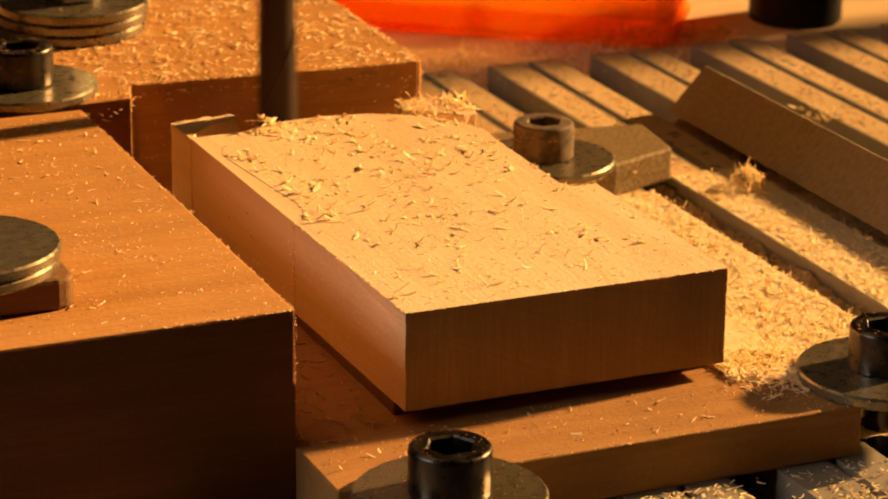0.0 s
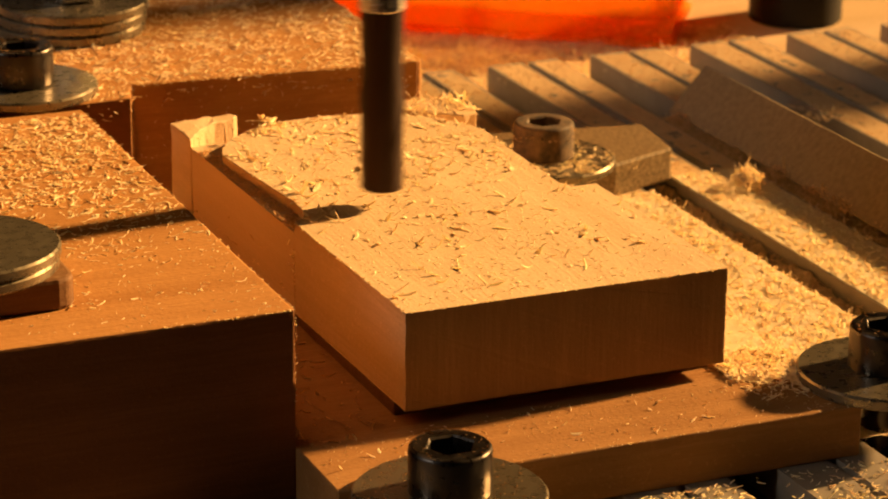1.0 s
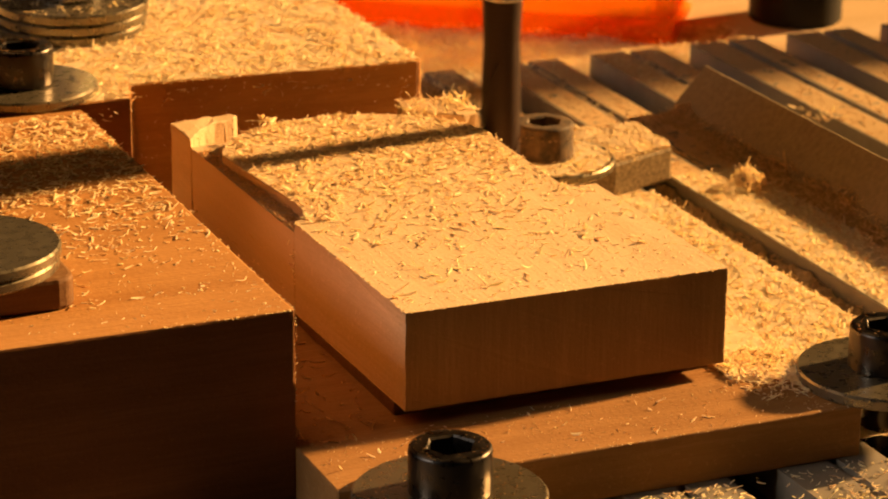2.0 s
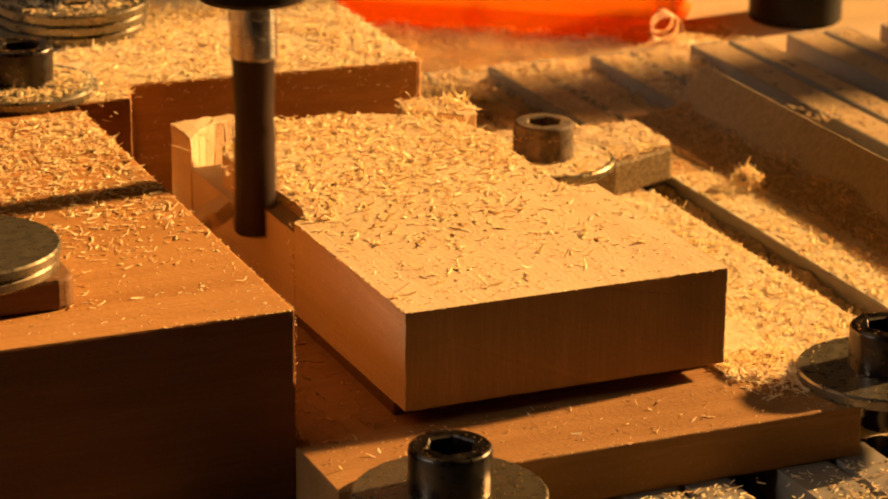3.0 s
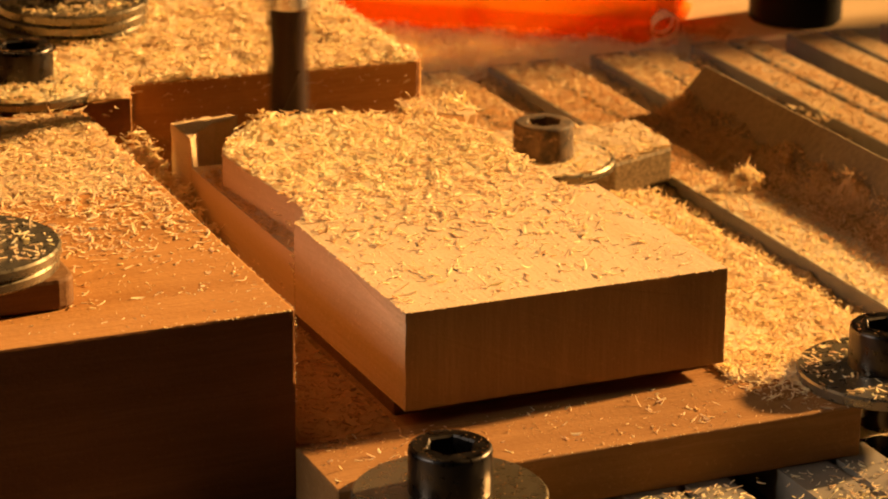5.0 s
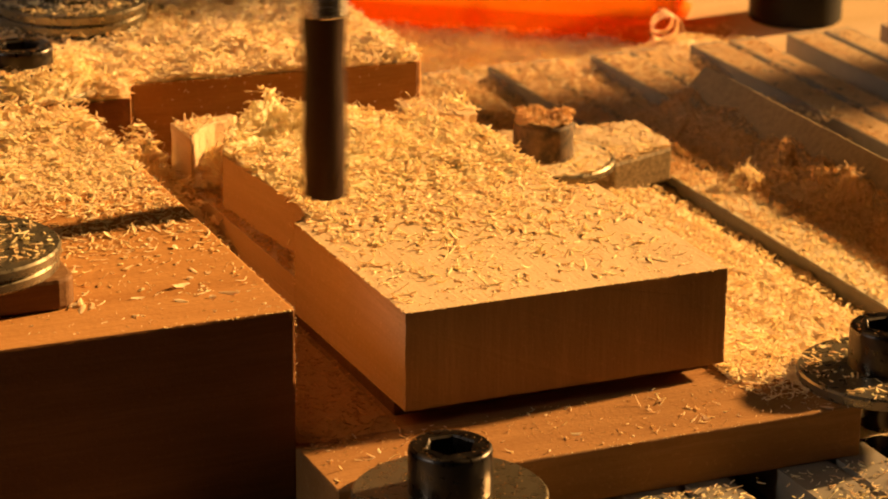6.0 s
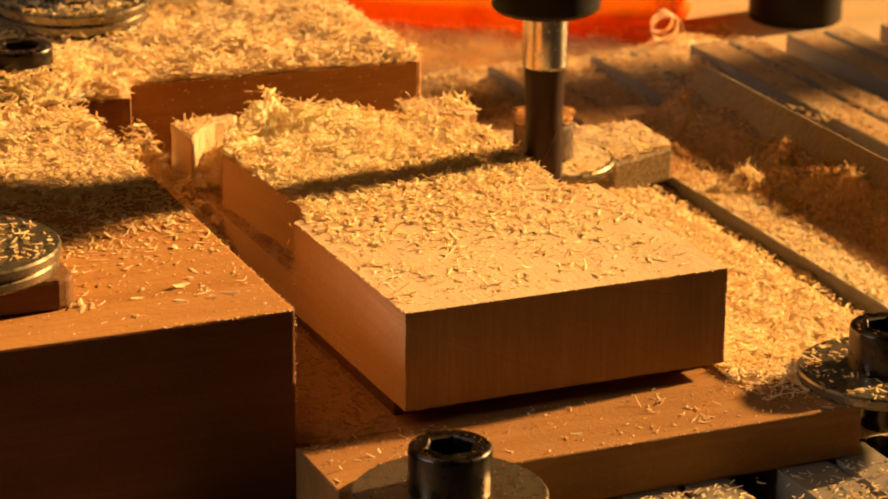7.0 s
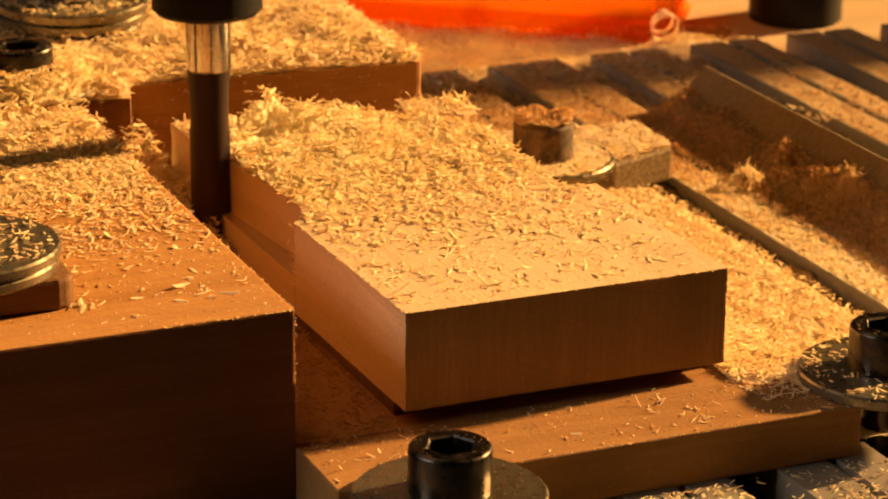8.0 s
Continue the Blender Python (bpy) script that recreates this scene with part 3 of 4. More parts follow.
shavings("edge_burrs", 26, 69, along((-0.6, 38.4, 14.8), (-0.6, 38.2, 6), 0.25), size=(0.5, 1.4), width=(0.2, 0.4), lift=1.2, label="torn fibres beside the milled notch")
shavings("sawdust", 800, 70, area(12, 70, -44, -17, BED, 0.4, lambda x, y: 1.0 if (x - 89.4) % 22.1 < 14.8 else 0.1, clump=0.6), **FINE, label="sawdust strewn on the front of the bed rails")


# ---- layers of shavings that build up pass by pass ----
DRIFTS = []


def drift(label, rise, t0, t1, *args, **kw):
    ob = shavings("wood_shavings", int(1.2 * args[0]), *args[1:], label=label, **kw)
    DRIFTS.append((ob, rise, t0, t1))
    return ob


def heap_piece(k):
    def height(x, y):
        ridge = (1.05 + 0.7 * noise.noise(Vector((x, y, 3)) * 0.3)) * math.exp(-((x - 13) / 11) ** 2 - ((y - 80.5) / 6) ** 2)
        fall = 1 - 0.97 * max(0.0, min(1.0, (x - 15) / 15)) * max(0.0, min(1.0, (y - 54) / 16))
        return k * (ridge + fall * max(0.0, min(1.0, (y - 44) / 36)) * spread(x, y, k))
    return height


def spread(x, y, k):
    return (0.65 + 0.8 * noise.noise(Vector((x, y, k)) * 0.17) + 0.35 * noise.noise(Vector((x, y, k)) * 0.45))


def heap_side(k, y0=48):
    return lambda x, y: k * max(0.0, min(1.0, (y - y0) / 32)) * (0.7 + 0.75 * noise.noise(Vector((x, y, k)) * 0.16) + 0.35 * noise.noise(Vector((x, y, k)) * 0.45))


def heap_rear(k):
    return lambda x, y: k * (0.65 + 0.75 * noise.noise(Vector((x, y, k)) * 0.16) + 0.35 * noise.noise(Vector((x, y, k)) * 0.45)) * min(1.0, max(0.0, (y - (98.5 if x > -5 else 93)) / 3)) * min(1.0, max(0.0, (44.5 - x) / 3))


back_half = lambda x, y: 0.06 + 0.94 * min(1.0, max(0.0, (y - 12 - 6 * noise.noise(Vector((x, y, 2)) * 0.08)) / 48)) ** 1.9
side_back = lambda x, y: min(1, max(0.05, (y - 18) / 50))
drift("pale shavings thrown over the maple block", 1.4, 0.3, 1.4, 1615, 21, area(1, 45, 3, 84, TOP, 0.4, back_half, on_piece), **SMALL, lift=0.4)
drift("pale shavings thrown over the maple block", 2.2, 2.2, 3.6, 1615, 22, area(1, 45, 3, 84, TOP, 0.4, back_half, on_piece, heap_piece(0.8)), **BIG, lift=0.45, mound=(0.5, 44, 44, 84, TOP, on_piece, heap_piece(0.8)))
drift("deep pale shavings over the maple block", 4.6, 4.6, 6.0, 2210, 23, area(1, 45, 5, 84, TOP, 0.5, back_half, on_piece, heap_piece(2.6)), **BIG, lift=0.45, mound=(0.5, 44, 44, 84, TOP, on_piece, heap_piece(2.6)))
drift("fine shavings thrown over the side block", 1.2, 0.2, 1.2, 2210, 24, area(-55, -15.5, 8, 89, SIDE, 0.3, side_back), **SMALL)
drift("shavings thrown over the side block", 2.2, 2.2, 3.5, 2210, 25, area(-55, -15.5, 12, 89, SIDE, 0.4, side_back, None, heap_side(0.8)), **SMALL, lift=0.45, mound=(-55, -16, 50, 88.5, SIDE, None, heap_side(0.8)))
drift("deep shavings over the side block", 4.6, 4.8, 6.0, 2550, 26, area(-55, -15.5, 36, 89, SIDE, 0.5, lambda x, y: max(0.04, (y - 40) / 50), None, heap_side(2.8, 54)), **BIG, lift=0.45, mound=(-55, -16, 55, 88.5, SIDE, None, heap_side(2.8, 54)))
drift("broad flat chips thrown on the side block", 1.0, 4.7, 5.8, 46, 81, area(-42, -16, 3, 48, SIDE, 0.1, clump=0.6), size=(1.4, 3.2), width=(0.5, 1.2), lift=0.3, curl=0.6)
drift("shavings piling on the rear block", 2.0, 0.2, 1.5, 5200, 27, area(-36, 45, 92.5, 163, SIDE, 0.4, None, on_rear, heap_rear(0.4)), **SMALL, lift=0.45, mound=(-36, 45, 93, 163, SIDE, on_rear, heap_rear(0.4)))
drift("shavings piling on the rear block", 2.6, 2.3, 3.6, 4800, 28, area(-36, 45, 92.5, 163, SIDE, 0.5, None, on_rear, heap_rear(1.1)), **BIG, lift=0.45, mound=(-36, 45, 93, 163, SIDE, on_rear, heap_rear(1.1)))
drift("deep shavings on the rear block", 4.2, 4.6, 6.0, 4800, 29, area(-36, 45, 92.5, 163, SIDE, 0.6, None, on_rear, heap_rear(2.4)), **BIG, lift=0.45, mound=(-36, 45, 93, 163, SIDE, on_rear, heap_rear(2.4)))
on_land = lambda x, y: 1.0 if 0.3 < (x - 89.4) % 22.1 < 14.5 else 0.0
drift("sawdust drifting over the bed rails", 1.4, 1.6, 3.4, 6120, 30, area(67.5, 106, 92, 172, BED, 0.4, on_land), **POWDER, mat=bed_dust)
drift("pale brown sawdust drifting over the bed rails", 1.8, 2.4, 5.2, 9000, 31, area(67.5, 160, 60, 173, BED, 0.5, lambda x, y: on_land(x, y) * (1.0 if x < 128 else 0.75), clump=0.7), **POWDER, mat=bed_dust)
# brown material here carries the leaning strip's shade in its colour
foot = lambda x, y: 5.0 * max(0.0, min(1.0, (x - 99.5) / 11)) * (0.8 + 0.6 * noise.noise(Vector((x, y, 3)) * 0.15))
foot_low = lambda x, y: 0.45 * foot(x, y)
drift("shavings gathering at the foot of the leaning strip", 3.0, 0.0, 3.0, 2600, 37, area(97, 110.5, 10, 133, BED, 0.5, None, None, foot_low), **FINE, lift=0.8, mat=brown_mat, mound=(97, 110.5, 10, 133, BED, None, foot_low))
drift("shavings heaped against the leaning strip", 6.0, 3.0, 5.6, 3600, 38, area(97, 111.5, 10, 133, BED, 0.6, None, None, foot), **FINE, lift=0.9, mat=brown_mat, mound=(97, 111.5, 10, 133, BED, None, foot))
corner = lambda x, y: 3.0 * (0.75 + 0.6 * noise.noise(Vector((x, y, 5)) * 0.15)) * min(1.0, max(0.0, 11.4 - math.hypot(x + 21, y - 103.4)) / 3)
on_disc = lambda x, y: math.hypot(x + 21, y - 103.4) < 11.5
drift("shavings burying the washer between the blocks", 5.0, 1.8, 3.4, 900, 39, area(-33, -9, 91, 115.5, 19.75, 0.4, None, on_disc, lambda x, y: 0.4 * corner(x, y)), **SMALL, lift=0.5, mound=(-33, -9, 91, 115.5, 19.72, on_disc, lambda x, y: 0.4 * corner(x, y)))
drift("deep shavings burying the washer between the blocks", 6.0, 4.4, 6.0, 1100, 40, area(-33, -9, 91, 115.5, 19.75, 0.5, None, on_disc, lambda x, y: 1.1 * corner(x, y)), **BIG, lift=0.6, mound=(-33, -9, 91, 115.5, 19.72, on_disc, lambda x, y: 1.1 * corner(x, y)))
pad = in_poly([(64.3 + 11.2 * math.cos(0.3 * k), 96 + 11.2 * math.sin(0.3 * k)) for k in range(21)])
drift("shavings covering the washer beside the workpiece", 2.0, 0.1, 1.2, 420, 41, area(53, 76, 84, 108, 0.35, 0.2, None, pad), **SMALL, lift=0.4, mound=(53, 76, 84, 108, 0.3, pad, lambda x, y: 0.25))
shavings("sawdust", 2600, 42, area(58, 158, 176, 208, TABLE, 1.0, None, None, clump=0.8), **SMALL, lift=0.8, label="loose shavings strewn on the bench behind the bed")
drift("shavings on the small wooden slip and washer", 1.2, 2.0, 5.5, 200, 43, area(-60, -40.5, 8, 27, 25.3, 0.1, None, lambda x, y: (x + 51) ** 2 + (y - 17) ** 2 < 120), **SMALL)
rim = lambda x, y: 36 < (x - 65) ** 2 + (y + 8.4) ** 2 < 138
drift("shavings lying on the washer at the board's end", 1.0, 1.5, 4.0, 170, 46, area(53, 77, -20, 4, 1.52, 0.2, None, rim), **SMALL, lift=0.6)
rim_front = lambda x, y: 30 < (x + 4) ** 2 + (y + 23.6) ** 2 < 125
shavings("sawdust", 170, 47, area(-16, 8, -36, -11, 1.45, 0.05, None, rim_front), size=(0.15, 0.4), width=(0.08, 0.2), mat=dust_mat, label="sawdust specks on the front washer")
bench_heap = lambda x, y: 1.6 * (0.7 + 0.7 * noise.noise(Vector((x, y, 4)) * 0.12)) * min(1.0, max(0.0, (y - 175.5) / 3))
before_flask = lambda x, y: y < 235 - 0.8 * (x - 87)
drift("pale shavings covering the bench behind the bed", 2.6, 0.5, 1.5, 6200, 71, area(60, 136, 176, 240, TABLE, 0.6, None, before_flask, bench_heap), **SMALL, lift=0.8, mound=(60, 136, 176, 240, TABLE, before_flask, bench_heap))
slot = lambda x, y: (x - 89.4) % 22.1 > 15.0
slot_fill = lambda x, y: 2.4 + 1.2 * max(0.0, min(1.0, (y - 150) / 20)) + 0.8 * noise.noise(Vector((x, y, 6)) * 0.1)
drift("sawdust filling the bed slots", 5.5, 1.2, 3.2, 2200, 72, area(58, 133.4, 112, 173.5, -12, 0.5, None, slot, slot_fill), **FINE, mat=bed_dust, mound=(58, 133.4, 112, 173.5, -12, slot, slot_fill))
drift("pale shavings over the end of the bed rails", 1.6, 0.9, 2.6, 1500, 73, area(58, 132, 128, 173, BED, 0.5, lambda x, y: on_land(x, y) * min(1.0, max(0.05, (y - 130) / 40)), clump=0.7), **SMALL, lift=0.6)
stack = lambda x, y: 24 < (x + 3.2) ** 2 + (y - 137.6) ** 2 < 130
drift("shavings lying on the washer stack", 1.0, 0.2, 3.4, 260, 48, area(-16, 10, 125, 151, 23.45, 0.3, None, stack), **SMALL, lift=0.7)
bank = lambda x, y: 4.6 * max(0.0, 1 - ((x - 137.5) / 14) ** 2 - ((y - 185) / 8.5) ** 2)
drift("shavings banked up against the flask", 4.5, 1.6, 2.4, 520, 49, area(123.5, 151.5, 176.5, 193, TABLE, 0.4, None, lambda x, y: bank(x, y) > 0.1, bank), **SMALL, lift=0.7, mound=(123, 152, 176, 194, TABLE, lambda x, y: bank(x, y) > 0, bank))
drift("loose shavings on the front of the base board", 0.8, 2.0, 5.5, 60, 44, area(-14, 56, -15, -1, 0, 0.1, lambda x, y: 0.3 + 0.7 * (x > 30), clump=0.8), **SMALL, lift=0.7)
drift("shavings fallen into the gap before the side block", 1.5, 1.8, 5.5, 1900, 45, area(-14.5, -0.8, -4, 60, 0, 0.5, lambda x, y: min(1.0, 0.35 + (y + 4) / 25)), size=(0.5, 1.6), width=(0.2, 0.55), lift=0.5, mat=gap_shade_brown, mound=(-14.5, -0.8, -1, 60, 0, None, lambda x, y: 0.35))
drift("shavings piling beside the workpiece", 2.6, 2.0, 6.0, 5000, 32, area(57, 82.6, 0, 92, BED + 0.9, 1.2), **FINE, lift=0.55, mound=(57, 82.4, 0, 92, BED, None, lambda x, y: 1.6))
drift("shavings piling on the base board", 2.0, 2.0, 6.0, 1500, 33, area(45.8, 57, -10, 90, 0, 0.8, lambda x, y: 1.0 if y > -1.5 - 0.5 * (x - 46) else 0.25), **SMALL, lift=0.45)
on_bar = in_poly([(73, 92), (88.8, 97.6), (90, 111.5), (58, 115), (56, 100)])
drift("shavings covering the acrylic clamp bar", 2.4, 0.2, 2.4, 1020, 34, area(60, 89, 93, 115, -1.2, 0.8, None, on_bar), **SMALL, lift=0.45, mound=(60, 89, 93, 115, -1.2, on_bar, lambda x, y: 1.0))
on_head = lambda x, y: (x - 64.3) ** 2 + (y - 96.4) ** 2 < 25
head_heap = lambda x, y: max(0.0, 0.8 + 1.4 * noise.noise(Vector((x, y, 11)) * 0.35)) * (1.0 if (x - 64.3) ** 2 + (y - 96.4) ** 2 > 5 else 0.4)
drift("shavings heaped on a dusty screw head", 3.0, 4.8, 5.9, 420, 36, area(59, 69.5, 91.5, 101.5, 6.2, 0.5, None, on_head, head_heap), **SMALL, lift=0.6, mat=bed_dust, mound=(59, 69.5, 91.5, 101.5, 6.2, on_head, head_heap))
gap_heap = lambda x, y: 14.5 * max(0, (y - 50) / 44) ** 0.9 * (0.8 + 0.45 * noise.noise(Vector((x, y, 9)) * 0.3))
drift("shavings filling the gap between the blocks", 9.0, 2.2, 5.8, 3000, 35, area(-14.5, -2.2, 50, 93.5, 0, 1.0, None, None, gap_heap), **BIG, lift=0.55, mound=(-14.5, -2.2, 50, 93.5, 0, None, gap_heap))

channel = in_poly([(0.2, 80.6), (1.2, 83.8), (4.6, 86.8), (8.6, 88.6), (9.4, 90.5), (14, 90.5), (14, 85.2), (8, 82.8), (4.0, 79.2), (1.2, 75.4)])
corner_heap = lambda x, y: 7.5 * (0.75 + 0.6 * noise.noise(Vector((x, y, 8)) * 0.3))
drift("brown shavings packed between the corner and the maple block", 8.0, 4.7, 5.8, 700, 74, area(0, 14, 75, 91, 4.0, 0.8, None, channel, corner_heap), **BIG, lift=0.8, mound=(0, 14, 75, 91, 4.0, channel, corner_heap))
nub_top = in_poly([(-1.2, 89.5), (7.6, 90.2), (7.0, 88.4), (4.4, 87.2), (2.4, 86), (-1.0, 82.2)])
drift("few shavings lying on the unmilled corner", 1.0, 4.7, 5.8, 70, 75, area(-1.5, 6, 81, 91, 15.0, 0.3, None, nub_top), **SMALL, lift=0.8)


# brown dust lying on the ledge that each pass leaves, swept into the gap by the next pass
LEDGES = []
on_ledge = lambda x, y: left_x(y) + 0.15 < x < profile_x(y) - 0.15
for k, (t0, t1) in enumerate(((0.55, 2.82), (3.05, 5.42), (5.65, 7.9))):
    z = (13.6, 10.4, 7.2)[k]
    ob = shavings("wood_shavings", 330, 90 + k, area(-1.4, 2.6, 41, 79, z, 0.25, None, on_ledge, clump=0.6), size=(0.5, 1.5), width=(0.2, 0.5), lift=0.6, mat=brown_mat, label="brown dust and shavings along the milled ledge")
    LEDGES.append((ob, z, t0, t1))


def on_face(rng, n):
    k = rng.uniform(0, 1, n)
    return np.stack([-3 + 43 * k, 100.95 - 2.8 * k, rng.uniform(6, 17.5, n)], axis=1)


shavings("edge_burrs", 120, 76, on_face, **BURR, label="specks of sawdust clinging to the rear block's face")

# ---- waste slivers that the cutter breaks away, pass by pass ----
SLIVERS = []
FIRST, STEP = 38.35, 2.38
for p in range(4):
    z1 = 15.05 if p == 0 else PASS_Z[p - 1]
    z0 = PASS_Z[p]
    for i in range(18):
        y0 = FIRST + STEP * i
        y1 = y0 + STEP
        if y1 > 81.5:
            break
        xa0, xa1 = left_x(y0), left_x(y1)
        xb0, xb1 = profile_x(y0) + 0.02, profile_x(y1) + 0.02
        ym = (y0 + y1) / 2
        xm = xa0
        bm = prism([(xa0 - xm, y0 - ym), (xb0 - xm, y0 - ym), (xb1 - xm, y1 - ym), (xa1 - xm, y1 - ym)], 0, z1 - z0)
        ob = whole("waste_sliver", bm, maple, "sliver of maple broken from the edge of the workpiece", "wood sliver", (xm, ym, z0), group="waste slivers")
        SLIVERS.append((ob, p, (xm, ym, z0)))


# ---- single chips thrown by the cutter ----
def single_chip(name, rng):
    bm = bmesh.new()
    length, w = rng.uniform(1.2, 2.6), rng.uniform(0.4, 0.8)
    rings = []
    for i in range(5):
        k = i / 4 - 0.5
        t = 1 - 1.2 * abs(k)
        rings.append([bm.verts.new((length * k, e * w * t, length * 0.7 * k * k + f)) for e, f in ((-0.5, 0), (0, -0.08), (0.5, 0), (0, 0.08))])
    for a, b in zip(rings, rings[1:]):
        for q in range(4):
            bm.faces.new((a[q], a[(q + 1) % 4], b[(q + 1) % 4], b[q]))
    bm.faces.new(rings[0][::-1])
    bm.faces.new(rings[-1])
    return whole(name, bm, shaving, "single curled wood chip thrown by the cutter", "wood chip", group="thrown chips")


CHIPS = [single_chip("wood_chip", random.Random(k)) for k in range(170)]


# ---- one large curl that lands against the flask ----
def curl_ribbon():
    bm = bmesh.new()
    rings = []
    for i in range(40):
        k = i / 39
        a = k * 4.6 * math.pi
        r = 3.3 - 1.2 * k
        c = Vector((r * math.cos(a), (k - 0.5) * 5.5, 3.3 + r * math.sin(a)))
        n = Vector((math.cos(a), 0, math.sin(a)))
        w = 0.55 * (1 - abs(2 * k - 1) ** 4 * 0.7)
        rings.append([bm.verts.new(c + Vector((0, -w, 0)) + n * 0.05), bm.verts.new(c + Vector((0, w, 0)) + n * 0.05), bm.verts.new(c + Vector((0, w, 0)) - n * 0.05), bm.verts.new(c + Vector((0, -w, 0)) - n * 0.05)])
    for a, b in zip(rings, rings[1:]):
        for q in range(4):
            bm.faces.new((a[q], a[(q + 1) % 4], b[(q + 1) % 4], b[q]))
    bm.faces.new(rings[0][::-1])
    bm.faces.new(rings[-1])
    return bm


CURL = whole("curled_shaving", curl_ribbon(), shaving, "large spiral curl of pale wood leaning on the flask", "wood shaving", (CURL_AT[0], CURL_AT[1], TABLE), 50)

# ---- what moves ----
TRACK = [(44.4, 41.0), (43.8, 49.5), (44.0, 57.4), (44.2, 64.4), (44.5, 70.5), (42.7, 75.0), (38.1, 81.6), (33.5, 84.4), (26.3, 87.0), (19.3, 87.8), (12.3, 87.2), (6.0, 84.5), (1.4, 78.9), (-1.0, 73.9), (-1.9, 69.9), (-1.6, 60.9), (-1.3, 52.4), (-0.9, 44.4), (-1.0, 40.6)]
LEG = [0.0]
for (xa, ya), (xb, yb) in zip(TRACK, TRACK[1:]):
    LEG.append(LEG[-1] + math.hypot(xb - xa, yb - ya))


def on_track(s):
    return float(np.interp(s, LEG, [p[0] for p in TRACK])), float(np.interp(s, LEG, [p[1] for p in TRACK]))


def spot_on_track(x, y):
    """Length along the track nearest to a place."""
    best = min(np.linspace(0, LEG[-1], 600), key=lambda s: (on_track(s)[0] - x) ** 2 + (on_track(s)[1] - y) ** 2)
    return float(best)


CUTS = [  # height of the shank's step in each pass, and (seconds, place) along it
    (38.5, [(0.0, (14.8, 87.5)), (0.1, (7.8, 85.3)), (0.2, (2.2, 80.0)), (0.3, (-1.4, 71.9)), (0.4, (-1.7, 62.9)), (0.5, (-1.6, 53.9)), (0.6, (-1.2, 44.9)), (0.69, (-1.3, 39.1))]),
    (34.9, [(1.6, (43.8, 39.4)), (1.7, (43.8, 46.0)), (1.8, (43.9, 53.5)), (1.9, (44.1, 61.5)), (2.0, (44.5, 70.0)), (2.1, (40.8, 78.0)), (2.2, (34.8, 83.6)), (2.3, (27.3, 86.7)), (2.4, (19.8, 87.8)), (2.5, (12.3, 87.2)), (2.6, (5.6, 84.1)), (2.7, (0.2, 76.9)), (2.8, (-1.9, 68.9)), (2.9, (-1.6, 60.7)), (3.0, (-1.3, 52.1)), (3.1, (-0.9, 43.4)), (3.16, (-1.3, 38.9))]),
    (31.9, [(4.15, (43.8, 39.4)), (4.2, (43.7, 41.5)), (4.3, (43.8, 49.6)), (4.4, (44.0, 57.4)), (4.5, (44.2, 64.4)), (4.6, (43.1, 74.0)), (4.7, (37.9, 81.7)), (4.8, (30.8, 85.5)), (4.9, (23.8, 87.4)), (5.0, (16.8, 87.6)), (5.1, (9.8, 86.0)), (5.2, (4.2, 82.5)), (5.3, (-0.2, 75.9)), (5.4, (-1.9, 68.9)), (5.5, (-1.6, 60.7)), (5.6, (-1.3, 51.9)), (5.7, (-0.9, 43.4)), (5.76, (-1.3, 38.9))]),
    (28.7, [(6.8, (43.8, 39.5)), (6.9, (43.8, 46.2)), (7.0, (43.9, 53.7)), (7.1, (44.1, 62.0)), (7.2, (44.5, 70.5)), (7.3, (39.8, 79.0)), (7.4, (33.3, 84.0)), (7.5, (26.3, 87.0)), (7.6, (19.3, 87.8)), (7.7, (12.1, 87.0)), (7.8, (5.8, 84.1)), (7.9, (0.2, 77.1)), (8.0, (-1.9, 70.1))]),
]
CROSSINGS = [  # (seconds, x, y, height) above the work
    [(0.8, -0.21, 40.9, 42.81), (0.9, 6.13, 40.96, 42.96), (1.0, 13.37, 41.02, 43.01), (1.1, 21.48, 41.11, 43.08), (1.2, 28.47, 41.23, 43.17), (1.3, 35.88, 41.32, 43.24), (1.4, 43.39, 41.41, 43.21), (1.5, 44.3, 41.47, 38.25)],
    [(3.3, -0.21, 40.9, 42.81), (3.4, 5.03, 40.96, 42.96), (3.5, 12.37, 41.02, 43.01), (3.6, 19.68, 41.11, 43.08), (3.7, 27.2, 41.2, 43.15), (3.8, 34.48, 41.32, 43.24), (3.9, 42.79, 41.41, 43.31), (4.0, 44.2, 41.47, 38.45), (4.1, 44.28, 41.5, 33.98)],
    [(5.8, -0.33, 41.02, 35.21), (5.9, -0.11, 40.9, 42.81), (6.0, 4.93, 40.96, 42.96), (6.1, 12.37, 41.02, 43.01), (6.2, 19.68, 41.11, 43.08), (6.3, 27.2, 41.2, 43.15), (6.4, 34.48, 41.32, 43.24), (6.5, 43.19, 41.41, 43.31), (6.6, 44.3, 41.47, 38.45), (6.7, 44.28, 41.5, 32.38)],
]


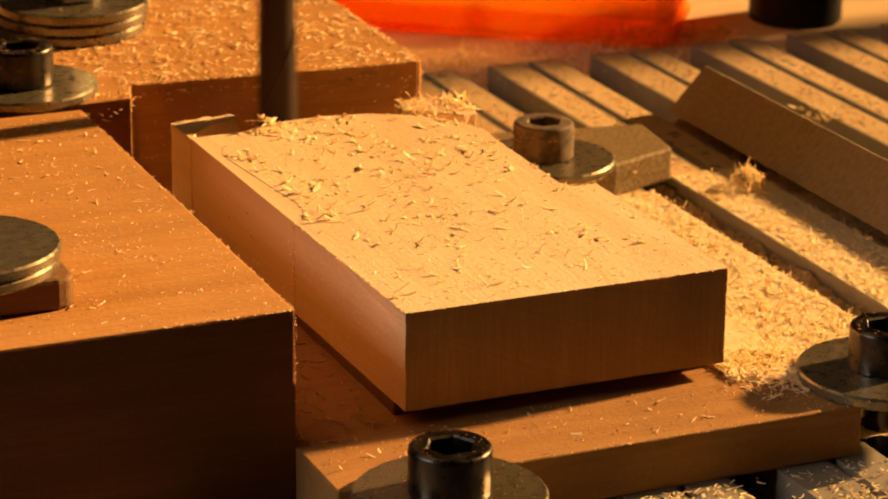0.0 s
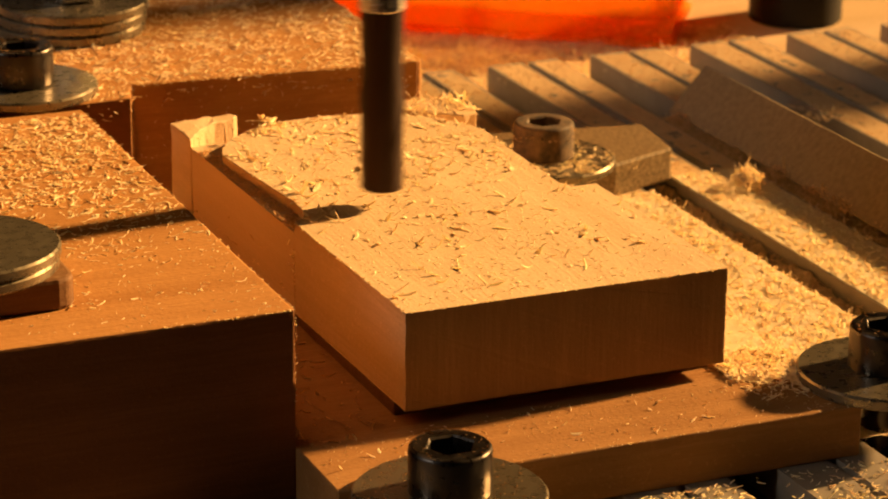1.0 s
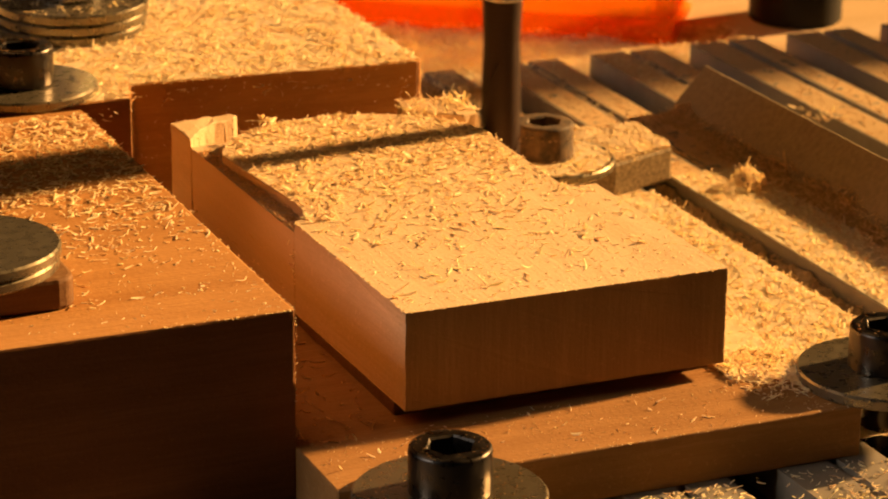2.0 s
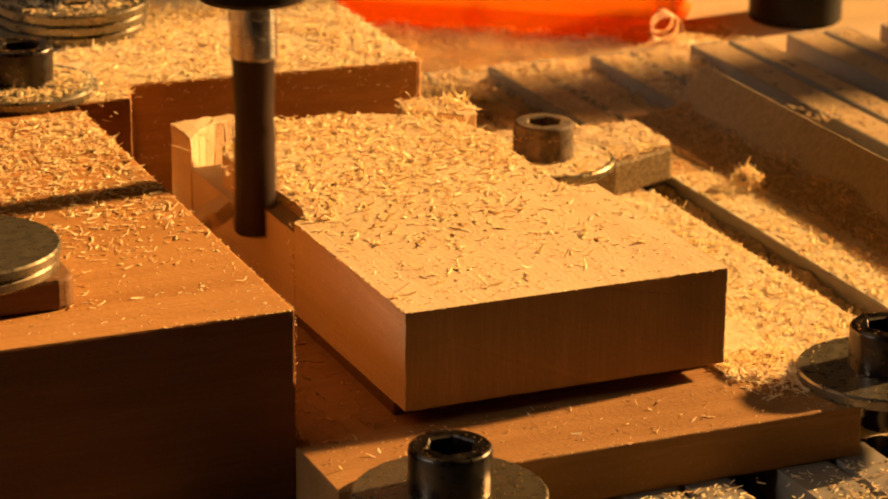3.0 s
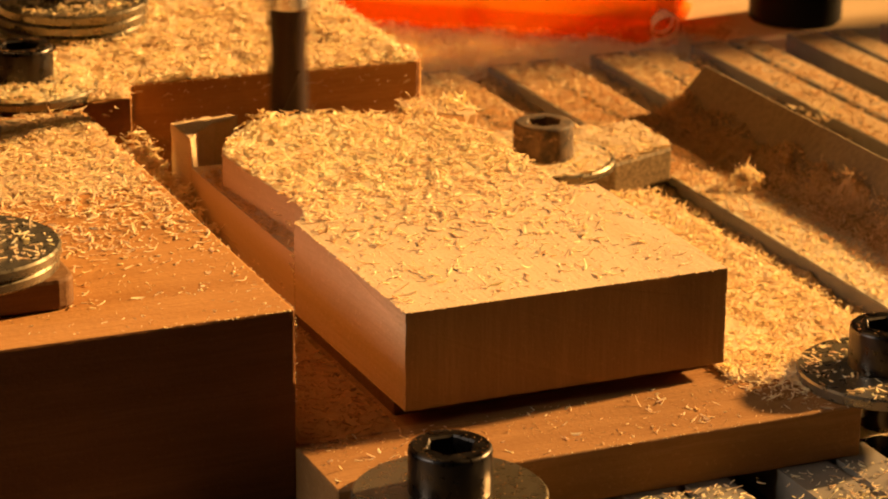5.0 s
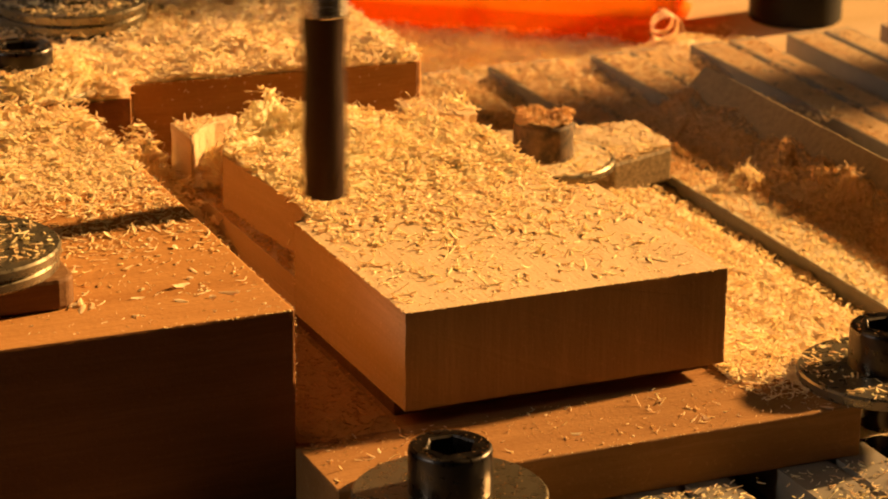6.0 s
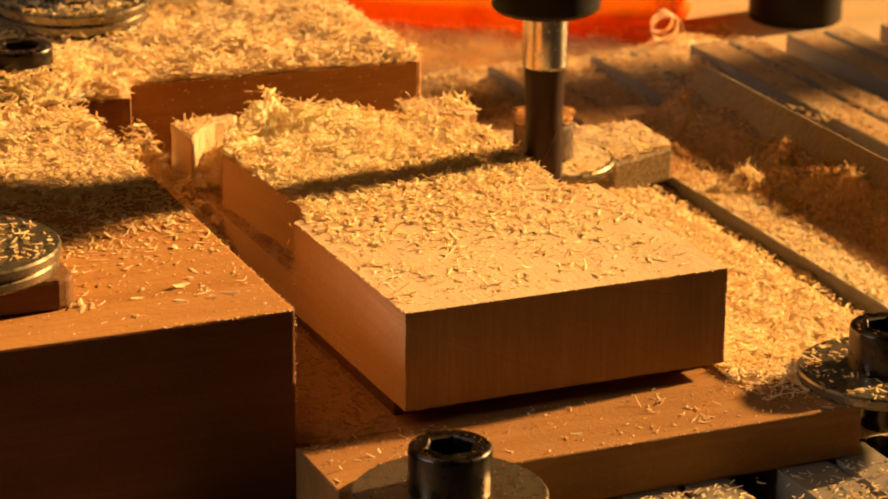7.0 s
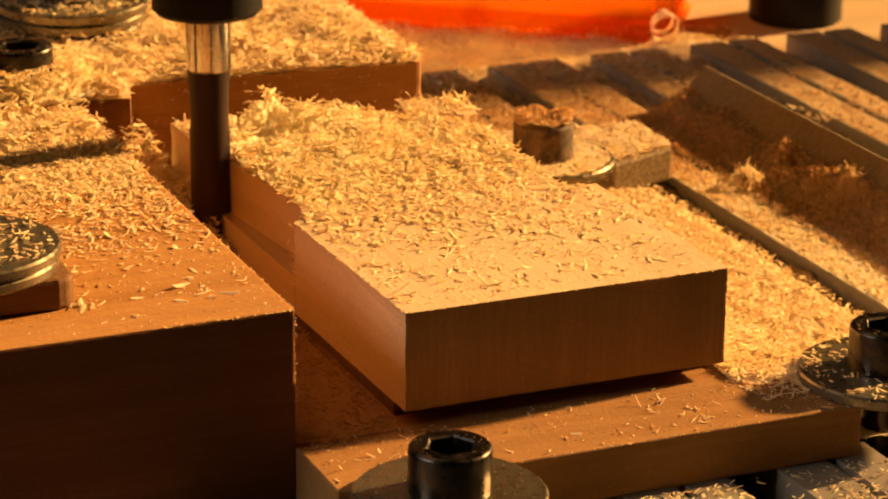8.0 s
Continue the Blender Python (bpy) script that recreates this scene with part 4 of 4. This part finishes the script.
def motions():
    rows = []
    for z, stops in CUTS:
        for t, (x, y) in stops:
            x, y = on_track(spot_on_track(x, y))
            rows.append((t, x, y, z))
    for cross in CROSSINGS:
        rows += cross
    rows.sort()
    walk(spindle, [(t, pose(x * MM, y * MM, z * MM, 0, 0, 77 * i)) for i, (t, x, y, z) in enumerate(rows)])

    walk(gantry, [(t, pose(-194 * MM, y * MM, 0)) for t, x, y, z in rows])

    rng = random.Random(5)
    for ob, p, (x, y, z) in SLIVERS:
        stops = CUTS[p][1]
        late = [(t, yy) for t, (xx, yy) in stops if xx < 6]
        if p == 3 and y < 70:
            continue
        tc = float(np.interp(-y, [-yy for t, yy in late], [t for t, yy in late]))
        tc = max(0.05, min(tc - 0.02, 7.75))
        home = pose(x * MM, y * MM, z * MM)
        mid = pose((x - 4 - 2 * rng.random()) * MM, (y - 2 + 4 * rng.random()) * MM, (z + 1.5) * MM, 20, 55, 30)
        end = pose((-12 + 7 * rng.random()) * MM, (y - 3 + 6 * rng.random()) * MM, 0.5 * MM, 40, 95, 70)
        walk(ob, [(0.0, home), (tc, home), (tc + 0.07, mid), (tc + 0.2, end), (8.0, end)])

    times = [0.1, 0.15, 0.2, 0.25, 0.3, 0.35, 0.4, 0.45, 0.5, 0.55, 0.6, 0.65, 1.7, 1.8, 1.9, 2.0, 2.1, 2.2, 2.3, 2.4, 2.5, 2.6, 2.7, 2.75, 2.8, 2.85, 2.9, 2.95, 3.0, 3.05,
             4.2, 4.3, 4.4, 4.5, 4.6, 4.7, 4.8, 5.0, 5.2, 5.4, 5.5, 5.6, 6.9, 7.0, 7.1, 7.2, 7.3, 7.4, 7.5, 7.55, 7.6, 7.65, 7.7, 7.75]
    left = [0.15 + 0.04 * i for i in range(14)] + [2.68 + 0.04 * i for i in range(12)] + [7.55 + 0.025 * i for i in range(7)]
    at = [r[0] for r in rows]
    for k, ob in enumerate(CHIPS):
        t = (left[k % len(left)] if k % 2 else times[k % len(times)]) + rng.uniform(-0.03, 0.03)
        x, y, z = (float(np.interp(t, at, [r[j] for r in rows])) for j in (1, 2, 3))
        z -= 26.6
        x, y = min(max(x, 1.8), 39.5), min(y, 81.0)
        a = rng.uniform(1.9, 4.0)
        far = rng.uniform(3, 10) if k % 2 else rng.uniform(10, 34)
        ex, ey = x + far * math.cos(a), y + 0.7 * far * math.sin(a)
        if ey > 99 and -3 < ex < 44:
            ez = SIDE + 0.3
        elif ex < -15 and ey < 89.5:
            ez = SIDE + 0.3
        elif ex > 1 and ey < 78:
            ez = TOP + 0.3
        else:
            ez = 0.4
        up = rng.uniform(1, 4) if k % 2 else rng.uniform(3, 12)
        spin = rng.uniform(-80, 80)
        top = max(z + 3, ez) + up
        home, out = pose(x * MM, y * MM, z * MM), pose((x + 0.2 * (ex - x)) * MM, (y + 0.2 * (ey - y)) * MM, (z + 0.6 * (top - z)) * MM, spin * 0.4, spin * 0.5, spin)
        mid = pose((x + 0.6 * (ex - x)) * MM, (y + 0.6 * (ey - y)) * MM, top * MM, spin * 0.8, spin * 0.7, spin * 1.6)
        land = pose(ex * MM, ey * MM, ez * MM, 0, 0, spin * 2)
        walk(ob, [(0.0, home), (t, home), (t + 0.06, out), (t + 0.14, mid), (t + 0.24, land), (8.0, land)])

    home, high = pose(36 * MM, 78 * MM, 6 * MM, 0, 0, 20), pose(80 * MM, 130 * MM, 45 * MM, 40, 30, 60)
    rest = pose(CURL_AT[0] * MM, CURL_AT[1] * MM, (TABLE + 4.2) * MM, 12, 0, -12)
    walk(CURL, [(0.0, home), (2.02, home), (2.2, high), (2.45, rest), (8.0, rest)])

    for ob, z, t0, t1 in LEDGES:
        low, rest, swept = pose(0, 0, -3 * MM), pose(0, 0, 0), pose(-7 * MM, 0, (0.6 - z) * MM)
        walk(ob, [(0.0, low), (t0, low), (t0 + 0.15, rest), (t1, rest), (t1 + 0.1, swept)] + ([(8.0, swept)] if t1 < 7.8 else []))

    for ob, rise, t0, t1 in DRIFTS:
        low, high = pose(0, 0, -rise * MM), pose(0, 0, 0)
        walk(ob, [(0.0, low), (t0, low), (t1, high), (8.0, high)])


motions()
